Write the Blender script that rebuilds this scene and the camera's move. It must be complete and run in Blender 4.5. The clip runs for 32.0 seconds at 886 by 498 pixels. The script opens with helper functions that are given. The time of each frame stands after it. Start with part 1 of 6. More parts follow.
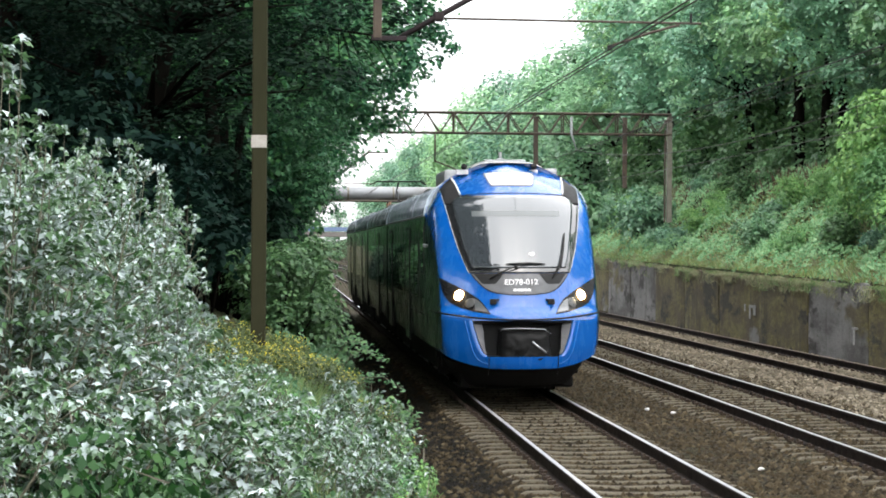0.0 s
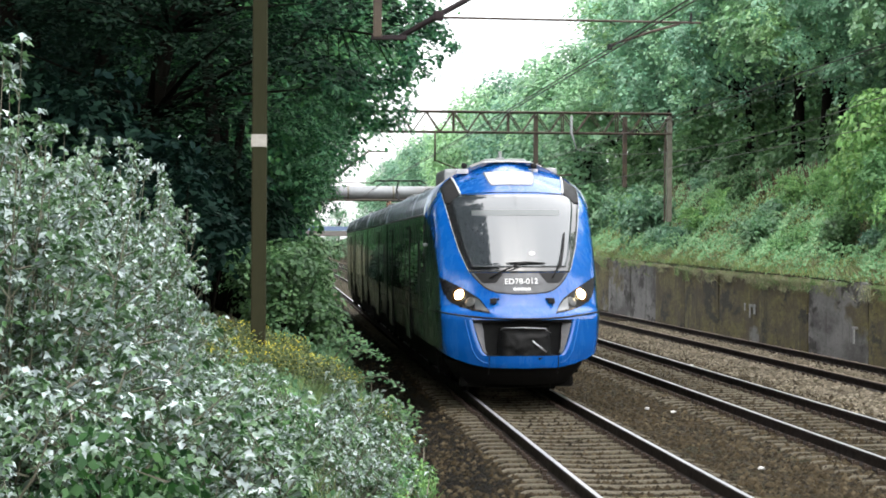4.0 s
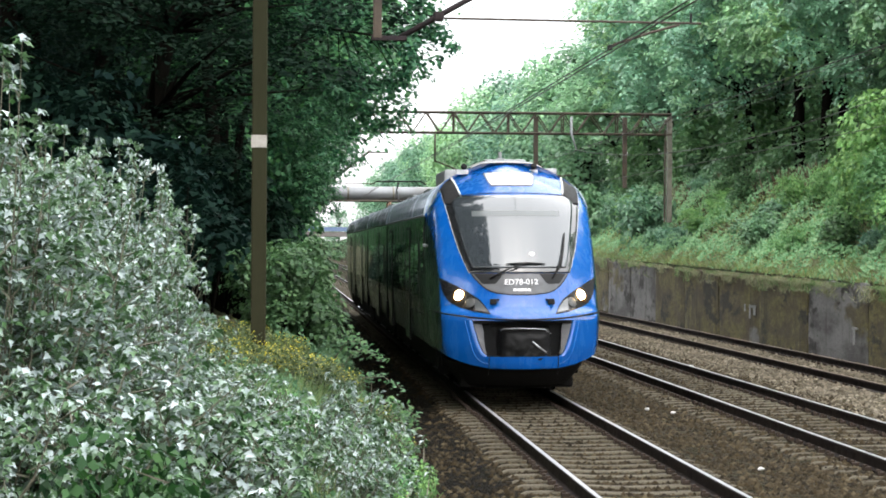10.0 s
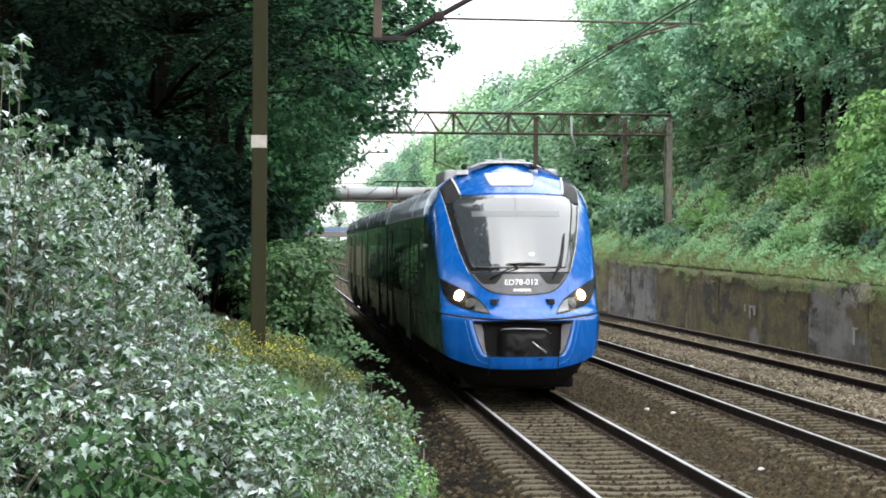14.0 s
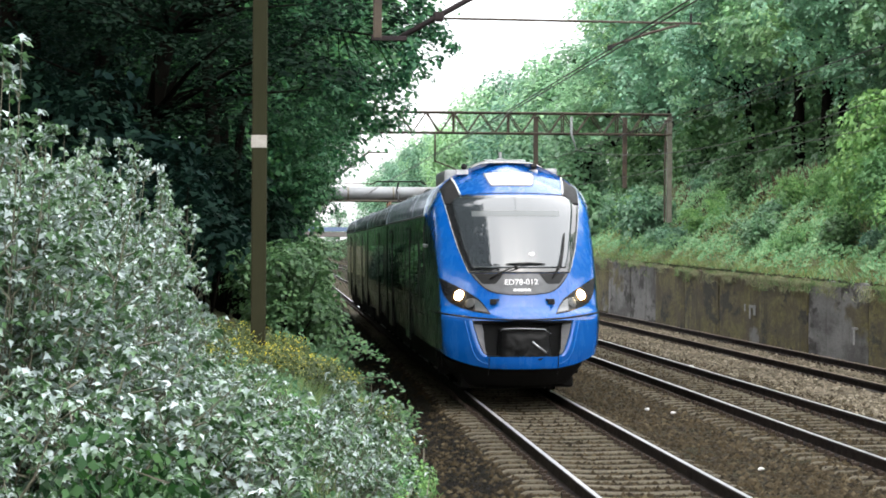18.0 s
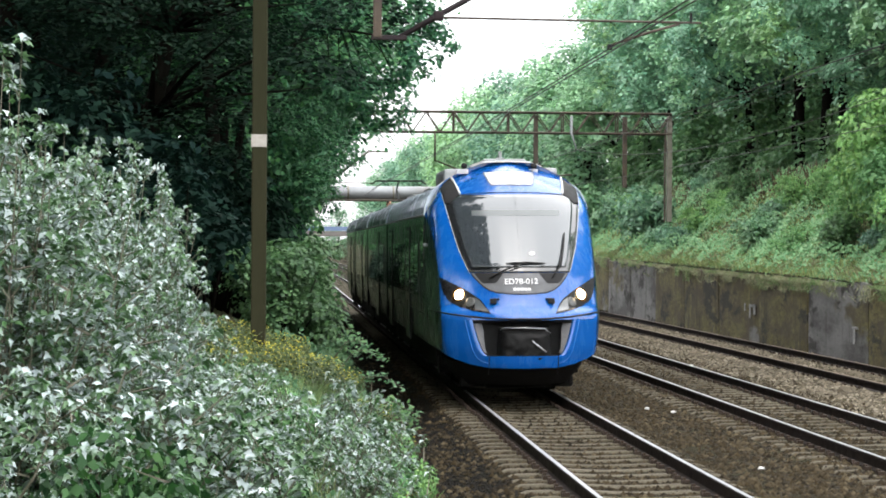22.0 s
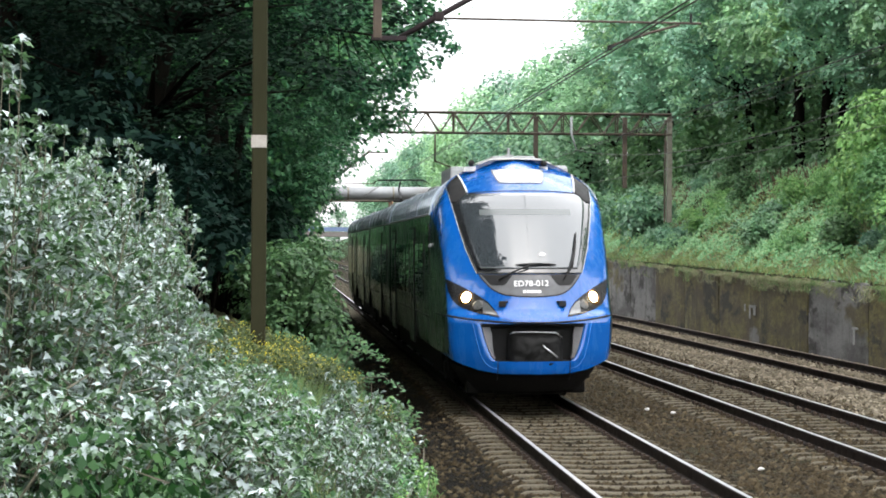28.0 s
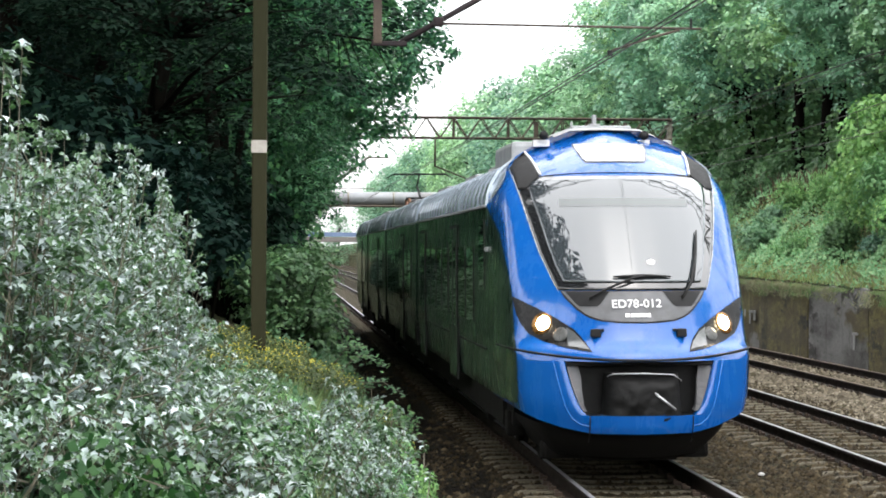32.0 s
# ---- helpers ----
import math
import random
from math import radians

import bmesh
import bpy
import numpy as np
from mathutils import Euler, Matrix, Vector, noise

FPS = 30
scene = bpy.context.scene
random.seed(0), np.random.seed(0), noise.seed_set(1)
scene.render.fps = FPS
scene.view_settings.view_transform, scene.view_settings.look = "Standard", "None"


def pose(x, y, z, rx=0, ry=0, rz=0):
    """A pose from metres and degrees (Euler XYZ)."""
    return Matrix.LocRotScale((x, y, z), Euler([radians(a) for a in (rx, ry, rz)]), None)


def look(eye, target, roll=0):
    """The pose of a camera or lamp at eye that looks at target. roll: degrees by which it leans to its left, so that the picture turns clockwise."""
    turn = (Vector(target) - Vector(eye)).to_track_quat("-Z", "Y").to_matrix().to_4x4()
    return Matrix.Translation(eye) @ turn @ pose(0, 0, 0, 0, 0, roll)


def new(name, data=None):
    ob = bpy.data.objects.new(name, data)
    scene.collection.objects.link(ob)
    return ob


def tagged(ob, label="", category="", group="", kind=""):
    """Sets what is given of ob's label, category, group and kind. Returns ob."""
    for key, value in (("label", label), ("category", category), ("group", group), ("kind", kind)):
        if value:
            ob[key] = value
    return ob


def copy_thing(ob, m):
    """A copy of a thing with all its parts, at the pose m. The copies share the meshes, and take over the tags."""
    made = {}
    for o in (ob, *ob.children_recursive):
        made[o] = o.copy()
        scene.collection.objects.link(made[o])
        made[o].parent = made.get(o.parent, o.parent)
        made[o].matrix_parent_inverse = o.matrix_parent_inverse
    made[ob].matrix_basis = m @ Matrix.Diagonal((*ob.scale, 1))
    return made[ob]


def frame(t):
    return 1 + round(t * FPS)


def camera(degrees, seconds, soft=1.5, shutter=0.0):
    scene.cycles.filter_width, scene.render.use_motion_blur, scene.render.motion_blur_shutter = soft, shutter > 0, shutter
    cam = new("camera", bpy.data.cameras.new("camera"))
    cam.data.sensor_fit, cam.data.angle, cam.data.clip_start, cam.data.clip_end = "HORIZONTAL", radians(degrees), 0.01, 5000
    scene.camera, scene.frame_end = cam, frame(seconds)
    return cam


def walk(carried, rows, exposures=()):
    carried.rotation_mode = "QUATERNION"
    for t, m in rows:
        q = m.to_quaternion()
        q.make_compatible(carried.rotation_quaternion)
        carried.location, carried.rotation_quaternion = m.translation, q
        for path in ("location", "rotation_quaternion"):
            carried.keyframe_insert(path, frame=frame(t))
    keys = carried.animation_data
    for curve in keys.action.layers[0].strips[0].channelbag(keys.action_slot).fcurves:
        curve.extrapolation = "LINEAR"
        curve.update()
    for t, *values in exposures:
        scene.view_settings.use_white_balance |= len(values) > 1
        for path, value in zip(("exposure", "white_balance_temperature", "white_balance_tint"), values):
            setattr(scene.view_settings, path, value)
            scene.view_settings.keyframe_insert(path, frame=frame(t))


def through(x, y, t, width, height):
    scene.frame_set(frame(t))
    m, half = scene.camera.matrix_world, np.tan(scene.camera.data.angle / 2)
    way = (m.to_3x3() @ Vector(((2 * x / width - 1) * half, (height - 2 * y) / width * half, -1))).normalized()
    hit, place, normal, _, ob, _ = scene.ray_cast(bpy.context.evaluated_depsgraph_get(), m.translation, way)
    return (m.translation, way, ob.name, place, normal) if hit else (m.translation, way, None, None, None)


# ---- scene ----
# ------------------------------------------------------------------ camera
PX = math.degrees(1 / 4000.0)


def view(dx=0.0, dy=0.0):
    """The held camera's pose, shaken by dx, dy small steps."""
    return pose(-3.851, 0, 2.44, 90 - 0.01 + dy * PX, 0, -3.981 + dx * PX) @ pose(0, 0, 0, 0, 0, 0.365)


SHAKE = [(0, 0, 1.5), (1.5, 0, 1.4), (2, 0, 0.2), (2.5, 0, 1.4), (3, 0, 1.3), (3.5, 0, 0.2), (5.5, 0, 0), (7, 0, 0), (7.5, 0, 0.7),
         (8, 0, 0.7), (8.5, 0, 0.2), (9.5, 0, 0), (10, 0, 1.3), (10.5, 0, 1.9), (11, 0, 2.6), (11.5, 0, 2.6), (12, 0.2, 4.4),
         (12.5, 1.2, 4.9), (13, 1.3, 4.3), (13.5, 1.2, 4), (14, 0, 1.7), (14.5, -0.2, 1.4), (16.5, -1.1, 2.9), (17, -0.1, 2.8),
         (17.5, 0, 1.5), (18, 0, 1.5), (18.5, 0, 2.5), (19, 0, 1.5), (20, 0, 1.2), (20.5, 0, 0.4), (21, -0.2, 1.7), (21.5, -0.2, 2.7),
         (22, 0, 0.3), (22.5, 0, 1.3), (23, -0.1, 2.7), (23.5, -0.3, 1.6), (24, -0.3, 1.4), (24.5, -0.2, 1.6), (25, -0.2, 0.3),
         (25.5, -0.2, 1.4), (27.5, 0, 3), (28, 0, 1.4), (29, 0, 1.4), (29.5, 0, 1.8), (30, 0, 0.4), (30.5, 0, 1.3), (31, 0, 1.6),
         (31.5, -0.1, 4.7), (32, -0.2, 10.6)]
cam = camera(22.18, 32.0, soft=1.78)
walk(cam, [(t, view(-dx, dy)) for t, dx, dy in SHAKE])

# ------------------------------------------------------------------ world and sun
scene.view_settings.exposure = 1.9
world = bpy.data.worlds.new("sky")
scene.world = world
world.use_nodes = True
nt = world.node_tree
sky = nt.nodes.new("ShaderNodeTexSky")
sky.sky_type = "NISHITA"
sky.sun_disc = False
sky.sun_elevation = radians(66)
sky.sun_rotation = radians(170)
sky.air_density, sky.dust_density, sky.ozone_density = 1.0, 3.0, 1.0
sky.altitude = 100
hsv = nt.nodes.new("ShaderNodeHueSaturation")
hsv.inputs["Saturation"].default_value = 0.4
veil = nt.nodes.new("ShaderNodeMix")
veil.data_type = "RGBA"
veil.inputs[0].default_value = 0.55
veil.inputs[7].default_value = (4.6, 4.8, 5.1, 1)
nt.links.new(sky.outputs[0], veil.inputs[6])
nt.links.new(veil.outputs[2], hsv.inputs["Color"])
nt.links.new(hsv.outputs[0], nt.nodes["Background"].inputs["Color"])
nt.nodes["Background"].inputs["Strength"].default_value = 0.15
sun_data = bpy.data.lights.new("sun", "SUN")
sun_data.energy, sun_data.angle, sun_data.color = 1.85, radians(150), (1.0, 0.98, 0.955)
sun = new("sun", sun_data)
sun.matrix_world = look((0, 0, 0), (-math.sin(radians(170)) * math.cos(radians(66)), -math.cos(radians(170)) * math.cos(radians(66)), -math.sin(radians(66))))


# ------------------------------------------------------------------ materials
class Nodes:
    """Short hand for building a node material."""

    def __init__(self, name):
        self.mat = bpy.data.materials.new(name)
        self.mat.use_nodes = True
        self.tree = self.mat.node_tree
        self.bsdf = self.tree.nodes["Principled BSDF"]

    def add(self, kind, **values):
        node = self.tree.nodes.new(kind)
        for key, value in values.items():
            if key == "blend_type":
                node.blend_type = value
            elif key == "data_type":
                node.data_type = value
            elif key == "operation":
                node.operation = value
            else:
                node.inputs[key].default_value = value
        return node

    def link(self, a, b):
        self.tree.links.new(a, b)

    def coords(self, sx=1.0, sy=1.0, sz=1.0):
        geo = self.tree.nodes.new("ShaderNodeTexCoord")
        m = self.tree.nodes.new("ShaderNodeMapping")
        m.inputs["Scale"].default_value = (sx, sy, sz)
        self.link(geo.outputs["Object"], m.inputs["Vector"])
        return m.outputs[0]

    def noise(self, vec, scale, detail=4.0, rough=0.6):
        n = self.add("ShaderNodeTexNoise", Scale=scale, Detail=detail, Roughness=rough)
        self.link(vec, n.inputs["Vector"])
        return n.outputs["Fac"]

    def ramp(self, fac, stops):
        r = self.tree.nodes.new("ShaderNodeValToRGB")
        while len(r.color_ramp.elements) < len(stops):
            r.color_ramp.elements.new(0.5)
        for e, (p, c) in zip(r.color_ramp.elements, stops):
            e.position = p
            e.color = (c, c, c, 1) if isinstance(c, (int, float)) else (*c, 1)
        self.link(fac, r.inputs[0])
        return r.outputs[0]

    def mix(self, fac, a, b, mode="MIX"):
        m = self.tree.nodes.new("ShaderNodeMix")
        m.data_type, m.blend_type = "RGBA", mode
        for val, sock in ((fac, m.inputs[0]), (a, m.inputs[6]), (b, m.inputs[7])):
            if isinstance(val, (int, float)):
                sock.default_value = val
            elif isinstance(val, tuple):
                sock.default_value = (*val, 1)
            else:
                self.link(val, sock)
        return m.outputs[2]

    def bump(self, height, strength=0.3, distance=0.01):
        b = self.add("ShaderNodeBump", Strength=strength, Distance=distance)
        self.link(height, b.inputs["Height"])
        self.link(b.outputs[0], self.bsdf.inputs["Normal"])

    def color(self, sock):
        self.link(sock, self.bsdf.inputs["Base Color"])

    def set(self, **values):
        for key, value in values.items():
            self.bsdf.inputs[key.replace("_", " ")].default_value = value
        return self


def surface(name, c1, c2, scale=3.0, rough=0.6, metal=0.0, bump=0.2, fine=60.0, stain=None, coat=0.0, stretch=(1, 1, 1)):
    """Two colours mixed at two scales, with a fine relief and, if asked for, stains."""
    n = Nodes(name)
    v = n.coords(*stretch)
    big, small = n.noise(v, scale), n.noise(v, fine, 3)
    c = n.mix(n.ramp(big, [(0.35, 0.0), (0.65, 1.0)]), c1, c2)
    c = n.mix(n.ramp(small, [(0.3, 0.0), (0.7, 0.35)]), c, tuple(a * 0.6 for a in c1))
    if stain:
        c = n.mix(n.ramp(n.noise(v, scale * 0.37, 6, 0.7), [(0.52, 0.0), (0.66, 0.85)]), c, stain)
    n.color(c)
    n.bump(small, bump, 0.01)
    r = n.ramp(big, [(0.2, max(rough - 0.12, 0.02)), (0.8, min(rough + 0.12, 1.0))])
    n.link(r, n.bsdf.inputs["Roughness"])
    n.set(Metallic=metal, Specular_IOR_Level=0.15 if max(c1) < 0.03 else 0.4)
    if coat:
        n.set(Coat_Weight=coat, Coat_Roughness=0.03)
    return n.mat


def leaf_material(name, colours, rough=0.5, through=0.35, gloss=0.35):
    """Leaves: each island takes its own shade; part of the light passes through."""
    n = Nodes(name)
    geo = n.tree.nodes.new("ShaderNodeNewGeometry")
    stops = [((i + 0.5) / len(colours), c) for i, c in enumerate(colours)]
    c = n.ramp(geo.outputs["Random Per Island"], stops)
    big = n.noise(n.coords(), 0.5, 4)
    c = n.mix(n.ramp(big, [(0.38, 0.0), (0.66, 0.6)]), c, tuple(sum(k[i] for k in colours) / len(colours) * 0.55 for i in range(3)))
    info = n.tree.nodes.new("ShaderNodeObjectInfo")
    tint = n.ramp(info.outputs["Random"], [(0.0, (0.72, 0.82, 0.92)), (0.5, (1.0, 1.0, 1.0)), (1.0, (1.1, 1.08, 0.88))])
    c = n.mix(1.0, c, tint, "MULTIPLY")
    n.color(c)
    n.set(Roughness=rough, Specular_IOR_Level=gloss)
    tr = n.tree.nodes.new("ShaderNodeBsdfTranslucent")
    n.link(c, tr.inputs[0])
    ms = n.add("ShaderNodeMixShader", Fac=through)
    out = n.tree.nodes["Material Output"]
    n.link(n.bsdf.outputs[0], ms.inputs[1])
    n.link(tr.outputs[0], ms.inputs[2])
    n.link(ms.outputs[0], out.inputs["Surface"])
    return n.mat


def silver_leaf():
    """White-felted poplar leaves: pale undersides and green faces, in drifts."""
    n = Nodes("leaf_silver")
    geo = n.tree.nodes.new("ShaderNodeNewGeometry")
    drift = n.noise(n.coords(), 3.0, 4, 0.75)
    s = n.add("ShaderNodeMath", operation="MULTIPLY_ADD")
    n.link(drift, s.inputs[0])
    s.inputs[1].default_value = 1.15
    half = n.add("ShaderNodeMath", operation="MULTIPLY")
    n.link(geo.outputs["Random Per Island"], half.inputs[0])
    half.inputs[1].default_value = 0.78
    n.link(half.outputs[0], s.inputs[2])
    h = n.add("ShaderNodeMath", operation="MULTIPLY")
    n.link(s.outputs[0], h.inputs[0])
    h.inputs[1].default_value = 0.5
    c = n.ramp(h.outputs[0], [(0.27, (0.014, 0.045, 0.012)), (0.38, (0.045, 0.12, 0.034)), (0.455, (0.1, 0.185, 0.085)), (0.52, (0.2, 0.28, 0.215)), (0.605, (0.33, 0.405, 0.4)), (0.74, (0.51, 0.575, 0.59))])
    n.color(c)
    n.set(Roughness=0.5, Specular_IOR_Level=0.45)
    tr = n.tree.nodes.new("ShaderNodeBsdfTranslucent")
    n.link(c, tr.inputs[0])
    ms = n.add("ShaderNodeMixShader", Fac=0.2)
    n.link(n.bsdf.outputs[0], ms.inputs[1])
    n.link(tr.outputs[0], ms.inputs[2])
    n.link(ms.outputs[0], n.tree.nodes["Material Output"].inputs["Surface"])
    return n.mat


def glow(name, colour, strength):
    n = Nodes(name)
    n.set(Emission_Color=(*colour, 1), Emission_Strength=strength, Roughness=0.2)
    n.color(n.mix(0.0, colour, colour))
    return n.mat


def painted(name, c, rough=0.22, dirt=0.25, coat=1.0):
    """Glossy coach paint with a clear coat, faint dust and water streaks."""
    n = Nodes(name)
    v = n.coords(1, 1, 0.25)
    dust = n.noise(v, 5.0, 6, 0.7)
    fleck = n.noise(n.coords(), 38.0, 4, 0.7)
    col = n.mix(n.ramp(dust, [(0.45, 0.0), (0.75, dirt)]), c, tuple(0.5 * a + 0.06 for a in c))
    col = n.mix(n.ramp(fleck, [(0.66, 0.0), (0.8, dirt)]), col, (0.32, 0.33, 0.33))
    n.color(col)
    n.link(n.ramp(dust, [(0.3, rough), (0.8, rough + 0.18)]), n.bsdf.inputs["Roughness"])
    n.set(Coat_Weight=coat, Coat_Roughness=0.05, Coat_IOR=1.42, Specular_IOR_Level=0.15)
    return n.mat


M_BLUE = painted("blue_paint", (0.002, 0.07, 0.285), 0.2, 0.1)
# Shade and dark tree reflections on the sides are put into this colour
M_SIDE = painted("dark_shaded_side", (0.012, 0.026, 0.017), 0.2, 0.08, 0.55)
M_ROOF = surface("roof_sheet", (0.4, 0.47, 0.54), (0.31, 0.37, 0.44), 1.2, 0.24, 0.35, 0.06, 30, stain=(0.24, 0.28, 0.32), coat=0.6)
M_BLACKGLASS = Nodes("black_glass").set(Base_Color=(0.012, 0.013, 0.014, 1), Roughness=0.04, IOR=1.52, Coat_Weight=1.0, Coat_Roughness=0.02).mat
M_WINDSCREEN = Nodes("windscreen_glass").set(Base_Color=(0.03, 0.036, 0.04, 1), Roughness=0.01, IOR=1.7, Coat_Weight=0.8, Coat_Roughness=0.005, Coat_IOR=1.5, Specular_Tint=(0.9, 0.97, 1.0, 1)).mat
M_BLACK = surface("black_plastic", (0.0098, 0.0098, 0.0105), (0.0168, 0.0168, 0.0168), 8, 0.55, 0, 0.15, 90)
M_UNDER = surface("underframe_grime", (0.006, 0.0055, 0.005), (0.011, 0.01, 0.009), 3, 0.85, 0, 0.3, 40)
M_GREY = surface("grey_panel", (0.1, 0.102, 0.108), (0.08, 0.082, 0.088), 7, 0.5, 0.1, 0.1, 70, stain=(0.065, 0.065, 0.065))
M_GUIDE = surface("grey_guide", (0.13, 0.13, 0.135), (0.095, 0.095, 0.1), 7, 0.5, 0.1, 0.1, 70)
M_SILVER = surface("silver_trim", (0.385, 0.392, 0.399), (0.294, 0.301, 0.315), 10, 0.3, 0.6, 0.05, 80)
M_WHITE = surface("white_lettering", (0.64, 0.64, 0.64), (0.576, 0.576, 0.576), 20, 0.5, 0, 0.02, 90)
M_LIGHTGREY = surface("roof_box_grey", (0.28, 0.291, 0.297), (0.224, 0.235, 0.241), 4, 0.5, 0.1, 0.1, 40)
M_LAMP = glow("headlamp_light", (1.0, 0.8, 0.5), 30.0)
M_REFLECTOR = surface("lamp_reflector", (0.3, 0.15, 0.045), (0.2, 0.09, 0.024), 20, 0.25, 0.8, 0.05, 60)
M_LENS = surface("lamp_lens_grey", (0.07, 0.076, 0.078), (0.05, 0.054, 0.054), 20, 0.35, 0.0, 0.05, 60, coat=1.0)
M_HEADGLASS = surface("headlight_glass", (0.006, 0.006, 0.006), (0.004, 0.004, 0.004), 8, 0.3, 0, 0.02, 60)
M_DIM = surface("dim_lamp_glass", (0.06, 0.063, 0.06), (0.04, 0.04, 0.038), 20, 0.3, 0.0, 0.05, 60)
M_DISPLAY = surface("display_pane", (0.62, 0.64, 0.64), (0.5, 0.53, 0.54), 14, 0.08, 0.2, 0.02, 70, coat=1.0)

M_RAIL = surface("rail_rust", (0.0162, 0.0103, 0.0078), (0.00945, 0.00702, 0.006), 5, 0.75, 0.2, 0.2, 60)
M_RAILTOP = surface("rail_polished", (0.434, 0.441, 0.462), (0.35, 0.35, 0.371), 4, 0.42, 1.0, 0.03, 50, stretch=(1, 0.1, 1))
M_RAILDULL = surface("rail_dull", (0.16, 0.11, 0.08), (0.11, 0.075, 0.055), 6, 0.6, 0.4, 0.1, 50)
M_CLIP = surface("fastening_rust", (0.03, 0.021, 0.015), (0.048, 0.03, 0.018), 14, 0.8, 0.2, 0.2, 80)
M_STONE = leaf_material("ballast_stone", [(0.029, 0.021, 0.011), (0.008, 0.006, 0.0035), (0.05, 0.038, 0.021), (0.017, 0.012, 0.006), (0.074, 0.06, 0.037), (0.019, 0.014, 0.0075), (0.01, 0.0075, 0.005)], 0.9, 0.0, 0.08)
M_PALESTONE = leaf_material("weathered_ballast_stone", [(0.115, 0.095, 0.064), (0.065, 0.052, 0.034), (0.18, 0.15, 0.106), (0.09, 0.067, 0.044), (0.25, 0.215, 0.16), (0.078, 0.065, 0.043)], 0.9, 0.0, 0.15)
M_STEEL = surface("rusted_steel", (0.07, 0.053, 0.04), (0.05, 0.04, 0.032), 4, 0.75, 0.2, 0.2, 50, stain=(0.085, 0.062, 0.04))
M_DARKSTEEL = surface("dark_weathered_tube", (0.022, 0.018, 0.02), (0.032, 0.024, 0.024), 5, 0.75, 0.1, 0.2, 50)
M_GREYSTEEL = surface("grey_painted_steel", (0.2, 0.19, 0.15), (0.15, 0.143, 0.115), 3, 0.7, 0.1, 0.15, 50, stain=(0.07, 0.062, 0.045))
M_POLE = surface("concrete_pole", (0.02526, 0.0249, 0.01136), (0.01956, 0.01944, 0.008808), 2, 0.85, 0, 0.25, 60, stain=(0.01428, 0.01539, 0.005657), stretch=(0.4074, 0.4528, 0.09456))
M_BAND = surface("white_band", (0.372, 0.348, 0.312), (0.3, 0.282, 0.252), 9, 0.7, 0, 0.1, 60)
M_WIRE = surface("wire_copper", (0.05, 0.05, 0.048), (0.08, 0.07, 0.06), 5, 0.5, 0.6, 0.05, 40)
M_PIPE = surface("pipe_sheet", (0.2106, 0.219, 0.2274), (0.1685, 0.1769, 0.1853), 0.8, 0.45, 0.3, 0.1, 12, stain=(0.1264, 0.1179, 0.1095))
# Bark is nearly black: the gloom under the trees is in its colour
M_BARK = surface("shaded_bark", (0.004444, 0.004038, 0.002825), (0.002593, 0.002359, 0.001685), 3, 0.9, 0, 0.6, 30, stretch=(0.07408, 0.08392, 0.01914))
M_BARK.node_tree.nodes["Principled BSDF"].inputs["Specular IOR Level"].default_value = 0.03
M_STEM = surface("green_stem", (0.09, 0.095, 0.0605), (0.126, 0.112, 0.0864), 9, 0.7, 0, 0.1, 50)
M_BRIDGE = surface("bridge_concrete", (0.15, 0.135, 0.125), (0.11, 0.105, 0.1), 0.5, 0.8, 0, 0.1, 8)
M_PAINT = surface("white_wall_paint", (0.315, 0.315, 0.306), (0.225, 0.225, 0.216), 6, 0.8, 0, 0.1, 40)
M_LITTER = surface("white_litter", (0.546, 0.546, 0.532), (0.462, 0.462, 0.448), 12, 0.6, 0, 0.1, 40)

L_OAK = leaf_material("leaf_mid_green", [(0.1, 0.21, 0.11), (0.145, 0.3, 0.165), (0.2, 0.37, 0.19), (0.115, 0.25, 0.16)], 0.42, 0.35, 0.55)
# Brightened copy of the mid green; the lit crowns are in its colour
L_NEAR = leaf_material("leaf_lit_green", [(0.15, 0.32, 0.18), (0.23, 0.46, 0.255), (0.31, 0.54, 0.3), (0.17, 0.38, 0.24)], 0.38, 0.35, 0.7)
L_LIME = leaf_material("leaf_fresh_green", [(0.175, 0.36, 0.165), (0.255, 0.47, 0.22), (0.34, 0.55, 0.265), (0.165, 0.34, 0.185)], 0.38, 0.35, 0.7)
# Near-black leaves: the deep shade of the left wood is in the colour
L_DARK = leaf_material("leaf_wood_shade", [(0.005, 0.0155, 0.011), (0.0075, 0.022, 0.0145), (0.0105, 0.03, 0.018), (0.006, 0.019, 0.016)], 0.7, 0.2, 0.05)
# Darker green for the left trees, with their shade in the colour
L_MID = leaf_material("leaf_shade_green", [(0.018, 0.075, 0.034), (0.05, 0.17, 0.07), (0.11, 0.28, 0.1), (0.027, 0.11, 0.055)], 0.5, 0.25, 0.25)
# Leaf colour darkened to carry the deep shade of the wood
L_GLOOM = leaf_material("leaf_deep_shade", [(0.0075, 0.02, 0.0115), (0.0115, 0.03, 0.017), (0.017, 0.04, 0.02), (0.0085, 0.023, 0.016)], 0.7, 0.3, 0.08)
L_BRAMBLE = leaf_material("leaf_bramble", [(0.215, 0.4376, 0.1735), (0.3037, 0.5396, 0.2277), (0.164, 0.3534, 0.1599), (0.4032, 0.5396, 0.2399), (0.2527, 0.4834, 0.2006)], 0.55, 0.3)
L_IVY = leaf_material("leaf_verge_green", [(0.055, 0.14, 0.055), (0.085, 0.19, 0.075), (0.125, 0.235, 0.09), (0.045, 0.11, 0.052)])
L_VERGE = leaf_material("leaf_ivy_green", [(0.036, 0.095, 0.04), (0.056, 0.13, 0.054), (0.085, 0.17, 0.066), (0.028, 0.072, 0.036)])
